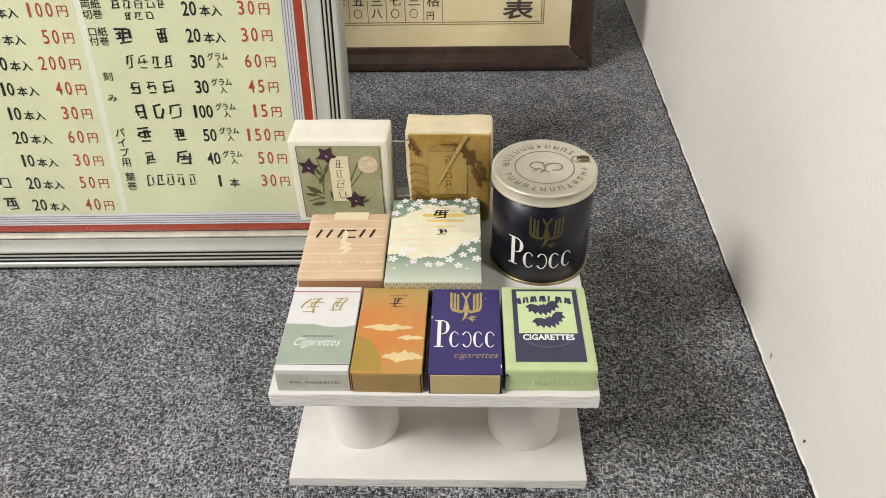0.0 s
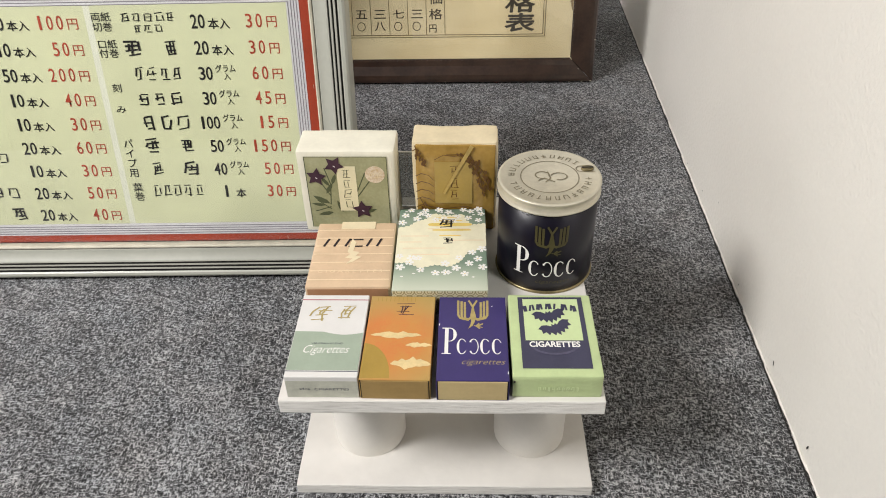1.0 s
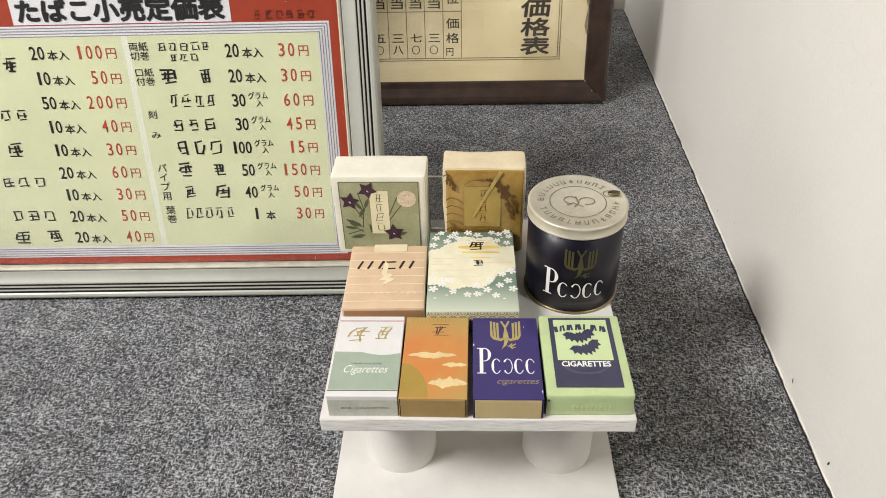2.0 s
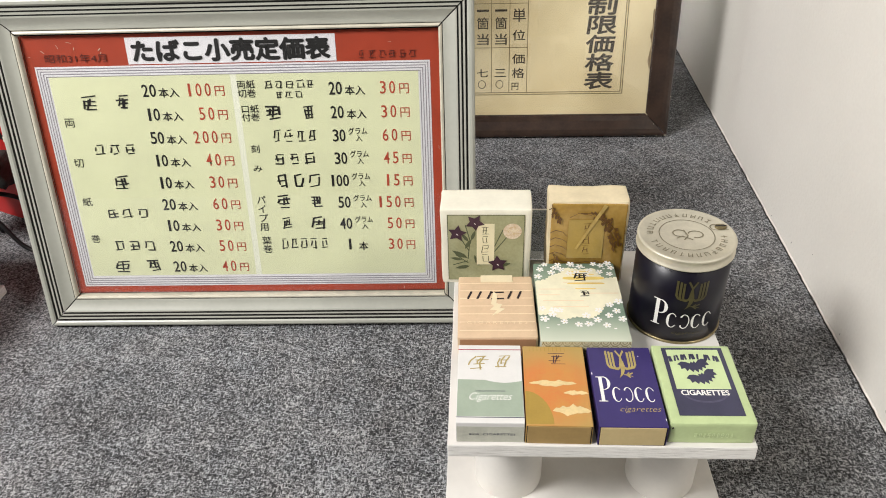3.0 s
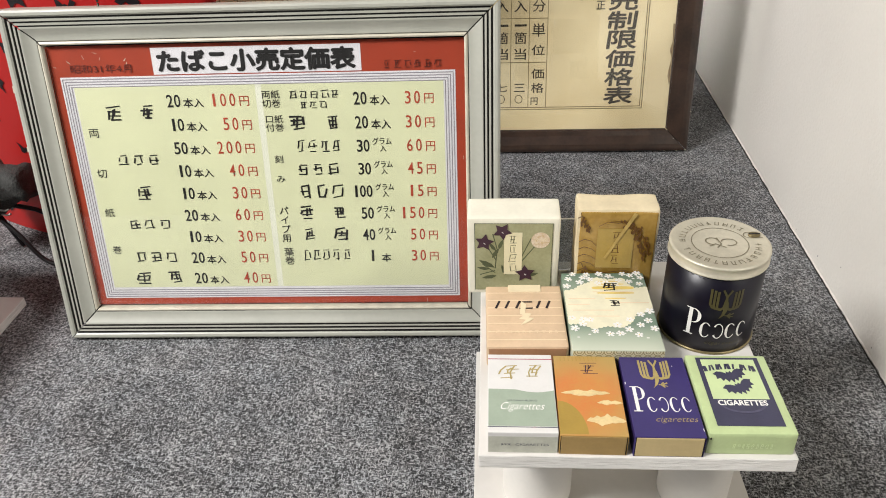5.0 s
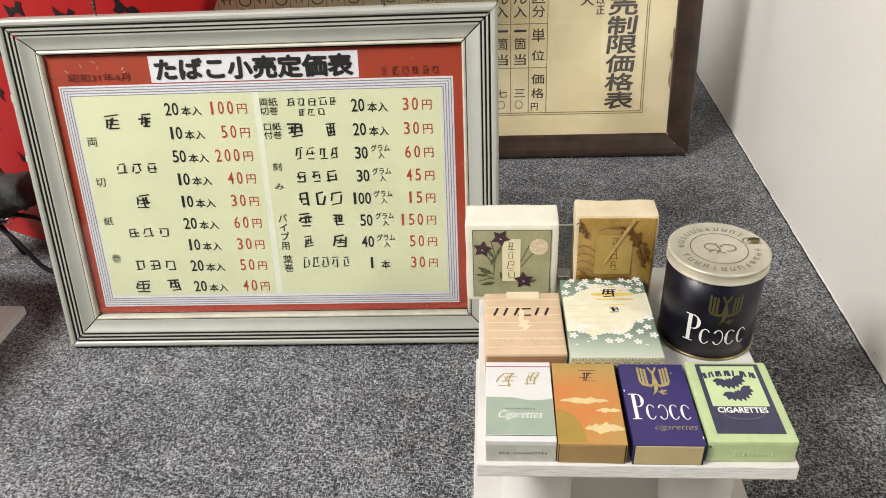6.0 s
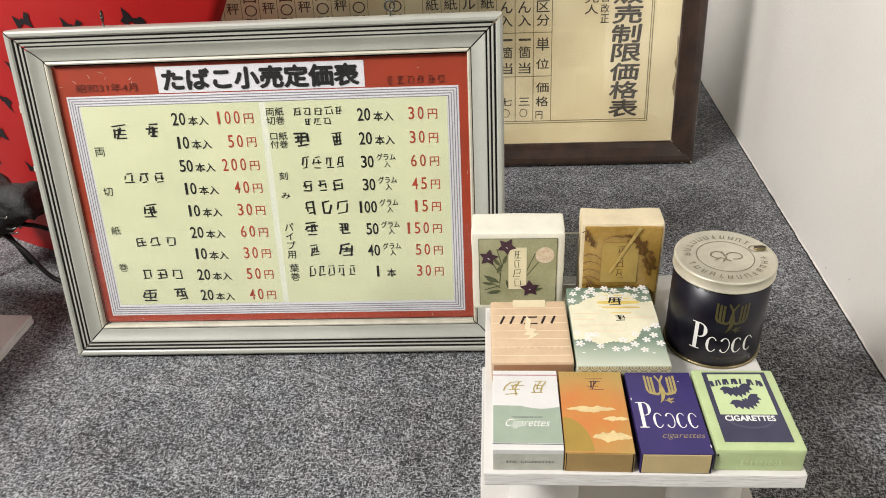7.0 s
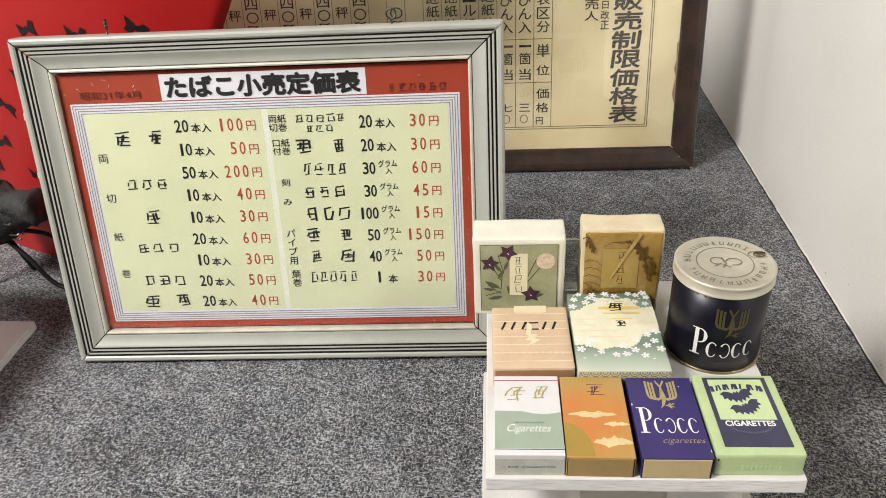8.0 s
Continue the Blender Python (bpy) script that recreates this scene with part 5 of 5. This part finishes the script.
def tobacco_tin():
    r, h = 0.0334, 0.0746
    t = thing("tobacco_tin", at(0.0769, 0.4843, ZS), "round navy tobacco tin with pale embossed metal lid", "tin")
    body = smooth_part("body", lathe([(r - 0.001, 0.0004), (r, 0.0016), (r, 0.03), (r, h - 0.006)]), M_TIN, t)
    smooth_part("bottom_rim", lathe([(r, 0), (r + 0.0008, 0.0003), (r + 0.001, 0.0012), (r + 0.0007, 0.002), (r, 0.0022)]), M_RIM, t, "tarnished metal rim")
    R = 0.0344
    lid = smooth_part("lid", lathe([(R - 0.0004, h - 0.0088), (R + 0.0002, h - 0.0086), (R + 0.0002, h - 0.0078), (R - 0.0003, h - 0.0074), (R - 0.0003, h - 0.0020), (R + 0.0001, h - 0.0014), (R, h - 0.0005), (R - 0.0008, h), (R - 0.0022, h - 0.0002), (R - 0.0028, h - 0.0008), (0.0001, h - 0.0009)]), M_LID, t, "pale gold embossed lid")
    top_z = Matrix.Translation((0, 0, h - 0.0006))
    b = bmesh.new()
    ring(b, 0, 0, 0.0192, 0.0192, 0.0006, 0, 0, 360, 60)
    part("lid_ring", b, M_EMBOSS, lid, m=top_z)
    b = bmesh.new()
    rng = random.Random(5)
    for i in range(25):
        if i == 11:
            continue
        a = radians(44 + 312 * i / 24)
        c, d = math.cos(a), math.sin(a)
        spot = lambda r, o: (r * c - o * d, r * d + o * c)
        for o in ((-0.0013, 0.0013) if i % 4 else (0.0,)):
            stroke(b, [spot(0.0234, o), spot(0.0278, o + rng.uniform(-0.0006, 0.0006))], 0.0006, 0.00002 * (i % 2))
        for q in rng.sample((0.0237, 0.0256, 0.0275), rng.choice((1, 2))):
            stroke(b, [spot(q, -0.0015), spot(q, 0.0015)], 0.00055, 0.00008)
    part("lid_edge_marks", b, M_EMBOSS, lid, m=top_z)
    b = bmesh.new()
    ring(b, -0.0048, 0.0018, 0.0046, 0.0042, 0.0009, 0, -20, 290)
    ring(b, 0.0062, 0.0005, 0.0052, 0.0042, 0.0009, 0.00005, -110, 170)
    stroke(b, [(-0.0012, 0.006), (0.0005, -0.002), (-0.003, -0.0068)], 0.0009, 0.0001)
    stroke(b, [(-0.008, -0.005), (-0.0035, -0.002), (0.003, -0.0065)], 0.0009, 0.00015)
    part("lid_emblem", b, M_EMBOSS, lid, m=top_z)
    a = radians(22)
    M = Matrix.Translation((0.0262 * math.cos(a), 0.0262 * math.sin(a), h - 0.0012)) @ pose(0, 0, 0, 0, 0, 4)
    b = bmesh.new()
    stroke(b, [(0.0062, 0.0036), (-0.0025, 0.0036)] + [(-0.0025 - 0.0036 * math.cos(radians(k)), -0.0036 * math.sin(radians(k))) for k in range(-75, 90, 15)] + [(-0.0025, -0.0036), (0.0062, -0.0036)], 0.0007, 0.0009)
    part("opener_seam", b, M_EMBOSS, lid, m=M)
    smooth_part("opener_screw", lathe([(0.0042, 0.0004), (0.0042, 0.0014), (0.0038, 0.0019), (0.0001, 0.002)], 24), M_RIM, lid).matrix_local = M @ Matrix.Translation((0.0014, 0, 0)) @ Matrix.Diagonal((1.0, 0.72, 1, 1))
    part("screw_slot", box(-0.0026, 0.0054, -0.0006, 0.0006, 0.0018, 0.0023, 0.0002), M_GROOVE, lid, m=M)
    a0 = -94
    wrapped("white_name_mark", body, M_WHITEINK, r, a0, lambda b: name_shapes(b, -0.0215, 0.0150, 0.045, 0.0228))
    b = wrapped("dim_emblem", body, M_TINGOLD, r, a0, lambda b: (dove_shape(b, 0.0185), [setattr(v, "co", Vector((v.co.x + 0.0035, v.co.y * 1.15 + 0.0455, v.co.z))) for v in b.verts]))
    wrapped("faint_lettering", body, M_TINGOLD, r, a0, lambda b: letters(b, "cigarettes", -0.0055, 0.0085, 0.024, 0.0034, 0, bold=-0.01, shear=0.3))
    rng = random.Random(8)
    b = bmesh.new()
    for i in range(26):
        a = radians(rng.uniform(215, 330))
        z = h - 0.0102 + rng.uniform(0, 0.002)
        c, s = math.cos(a), math.sin(a)
        w = rng.uniform(0.0002, 0.001)
        p = Vector((R * 1.003 * c, R * 1.003 * s, z))
        q = Vector((-s, c, 0)) * w
        b.faces.new([b.verts.new(x) for x in (p - q, p + q, p + q * 0.6 + Vector((0, 0, 0.0006)), p - q * 0.7 + Vector((0, 0, 0.0005)))])
    part("rust_specks", b, M_GROOVE, lid)


tobacco_tin()

# clear panel that holds the upright packets
tree = M_ACRYL.node_tree
haze, veil = tree.nodes.new("ShaderNodeBsdfDiffuse"), tree.nodes.new("ShaderNodeMixShader")
veil.inputs[0].default_value = 0.10
tree.links.new(tree.nodes["Material Output"].inputs["Surface"].links[0].from_socket, veil.inputs[1])
tree.links.new(haze.outputs[0], veil.inputs[2])
tree.links.new(veil.outputs[0], tree.nodes["Material Output"].inputs["Surface"])
panel = part("acrylic_panel", box(-0.04, 0.04, -0.001, 0.001, 0, 0.0495, 0.0003), M_ACRYL, label="clear acrylic panel standing behind the upright packets")
# White strip stands in for the highlight along the top edge.
part("panel_edge", box(-0.0396, 0.0396, -0.0008, 0.0008, 0.0497, 0.0501), M_WHITEINK, panel, "white strip painted as the edge's highlight")
panel.matrix_world = at(-0.012, 0.5545, ZS, 0)
panel.visible_shadow = False
tagged(panel, category="panel")

# ---- red printed panel and what lies before it ----
M_REDPANEL = material("red_printed_panel", lin(196, 42, 40), 0.38, vary=0.06, scale=8, grain=300, bump=0.04, coat=0.2)
tree = M_REDPANEL.node_tree
thin, blend = tree.nodes.new("ShaderNodeBsdfTranslucent"), tree.nodes.new("ShaderNodeMixShader")
thin.inputs["Color"].default_value, blend.inputs[0].default_value = lin(226, 70, 40), 0.28
tree.links.new(tree.nodes["Principled BSDF"].outputs[0], blend.inputs[1])
tree.links.new(thin.outputs[0], blend.inputs[2])
tree.links.new(blend.outputs[0], tree.nodes["Material Output"].inputs["Surface"])
M_MOTIF = material("black_print_on_red", lin(28, 20, 22), 0.45, vary=0.15, scale=150)
M_LEATHER = material("dark_grey_leather", lin(60, 60, 57), 0.75, vary=0.25, scale=90, grain=400, bump=0.6, depth=0.002)
M_CABLE = material("black_cord", lin(26, 24, 24), 0.45, vary=0.1)
M_STRING = material("pale_waxed_string", lin(150, 150, 130), 0.5, vary=0.15)


def red_panel():
    t = thing("printed_panel", at(-0.4835, 0.7545, 0) @ Matrix.Scale(0.942, 4), "curved red panel printed with scattered small black motifs", "display panel")
    R = 0.5

    def place(a, z, out=0.0):
        rr = R * (1 + 0.12 * z) + out
        return Vector((rr * math.sin(a), R - rr * math.cos(a) + 0.02 * z, z))
    b = bmesh.new()
    for out, flip in ((0.0, False), (-0.0015, True)):
        rows = [[b.verts.new(place(radians(-62 + 60 * i / 40 + 25 * (j / 10) * (i / 40)), 0.044 * j, out)) for i in range(41)] for j in range(15)]
        for p, q in zip(rows, rows[1:]):
            for i in range(40):
                f = (p[i], p[i + 1], q[i + 1], q[i])
                b.faces.new(f[::-1] if flip else f)
        edge = [r[40] for r in rows]
        if flip:
            for k in range(14):
                b.faces.new((last[k], edge[k], edge[k + 1], last[k + 1]))
        last = edge
    body = part("panel_sheet", b, M_REDPANEL, t, smooth=True)
    rng = random.Random(15)
    for j in range(12):
        for i in range(9):
            a, z = radians(-52 + 7.2 * i + (3.6 if j % 2 else 0) + rng.uniform(-0.8, 0.8)), 0.03 + 0.046 * j + rng.uniform(-0.006, 0.006)
            b = bmesh.new()
            turn, s = rng.uniform(-0.5, 0.5) + (math.pi if rng.random() < 0.3 else 0), rng.uniform(0.85, 1.1)
            shape = [(-0.0145, 0.0065), (-0.0075, 0.004), (-0.003, 0.0015), (0.0, 0.0028), (0.003, 0.0012), (0.0085, 0.0062), (0.014, 0.0052), (0.0115, 0.0005), (0.0135, -0.0062), (0.007, -0.0045), (0.0025, -0.0018), (-0.0015, -0.0024), (-0.006, -0.0048), (-0.0125, -0.0042), (-0.0105, 0.001)]
            pts = [((x * math.cos(turn) - y * math.sin(turn)) * s * rng.uniform(0.66, 0.98), (x * math.sin(turn) + y * math.cos(turn)) * s * rng.uniform(1.2, 1.55)) for x, y in shape]
            b.faces.new([b.verts.new(place(a + x / R, z + y, 0.0009)) for x, y in pts])
            part("printed_motif", b, M_MOTIF, body)


red_panel()


def leather_bundle():
    t = thing("leather_bundle", at(-0.6495, 0.7235, 0) @ Matrix.Scale(0.942, 4), "dark grey leather bundle bound with pale string, on black cord feet", "bundle")
    b = lathe([(0.012, -0.05), (0.03, -0.045), (0.036, -0.02), (0.034, 0.004), (0.024, 0.018), (0.021, 0.036), (0.0225, 0.048), (0.016, 0.052)], 28)
    for v in b.verts:
        v.co += noise.noise_vector(v.co * 55) * 0.006 + noise.noise_vector(v.co * 150) * 0.0025
    part("body", b, M_LEATHER, t, m=Matrix.Translation((0.012, 0, 0.1)) @ pose(0, 0, 0, 0, 80, 0), smooth=True)
    for k in range(6):
        b = bmesh.new()
        x, r = -0.012 + 0.004 * k, 0.0385
        tube(b, [Vector((x + 0.003 * math.sin(3 * q), r * math.cos(q), 0.1 + r * math.sin(q))) for q in [2 * math.pi * i / 24 for i in range(25)]], 0.0011, 6)
        part("binding_string", b, M_STRING, t, smooth=True)
    for x, z, dx in ((0.028, 0.118, 0.011), (0.034, 0.098, 0.010), (0.036, 0.084, 0.014), (0.038, 0.078, 0.012), (0.022, 0.126, 0.009)):
        b = bmesh.new()
        tube(b, [Vector((x - 0.004, -0.026, z)), Vector((x + dx * 0.5, -0.031, z + 0.002)), Vector((x + dx, -0.033, z + 0.005))], 0.0011, 6)
        part("metal_pin", b, M_METAL, t, smooth=True)
    for pts in ([(0.01, -0.01, 0.07), (0.035, -0.015, 0.045), (0.06, -0.02, 0.012), (0.09, -0.02, 0.002), (0.1, 0.0, 0.004), (0.085, 0.012, 0.03), (0.055, 0.012, 0.06), (0.03, 0.0, 0.075)], [(-0.02, 0, 0.07), (-0.03, -0.01, 0.03), (-0.04, -0.02, 0.0025)], [(-0.01, 0.015, 0.07), (0.0, 0.02, 0.03), (0.005, 0.025, 0.0025)]):
        b = bmesh.new()
        p = [Vector(x) for x in pts]
        fine = []
        for i in range(len(p) - 1):
            a, c, d, e = p[max(i - 1, 0)], p[i], p[i + 1], p[min(i + 2, len(p) - 1)]
            for k in range(5):
                u = k / 5
                fine.append(0.5 * (2 * c + (d - a) * u + (2 * a - 5 * c + 4 * d - e) * u * u + (3 * c - a - 3 * d + e) * u ** 3))
        fine.append(p[-1])
        tube(b, fine, 0.0028, 8)
        part("cord", b, M_CABLE, t, smooth=True)


leather_bundle()
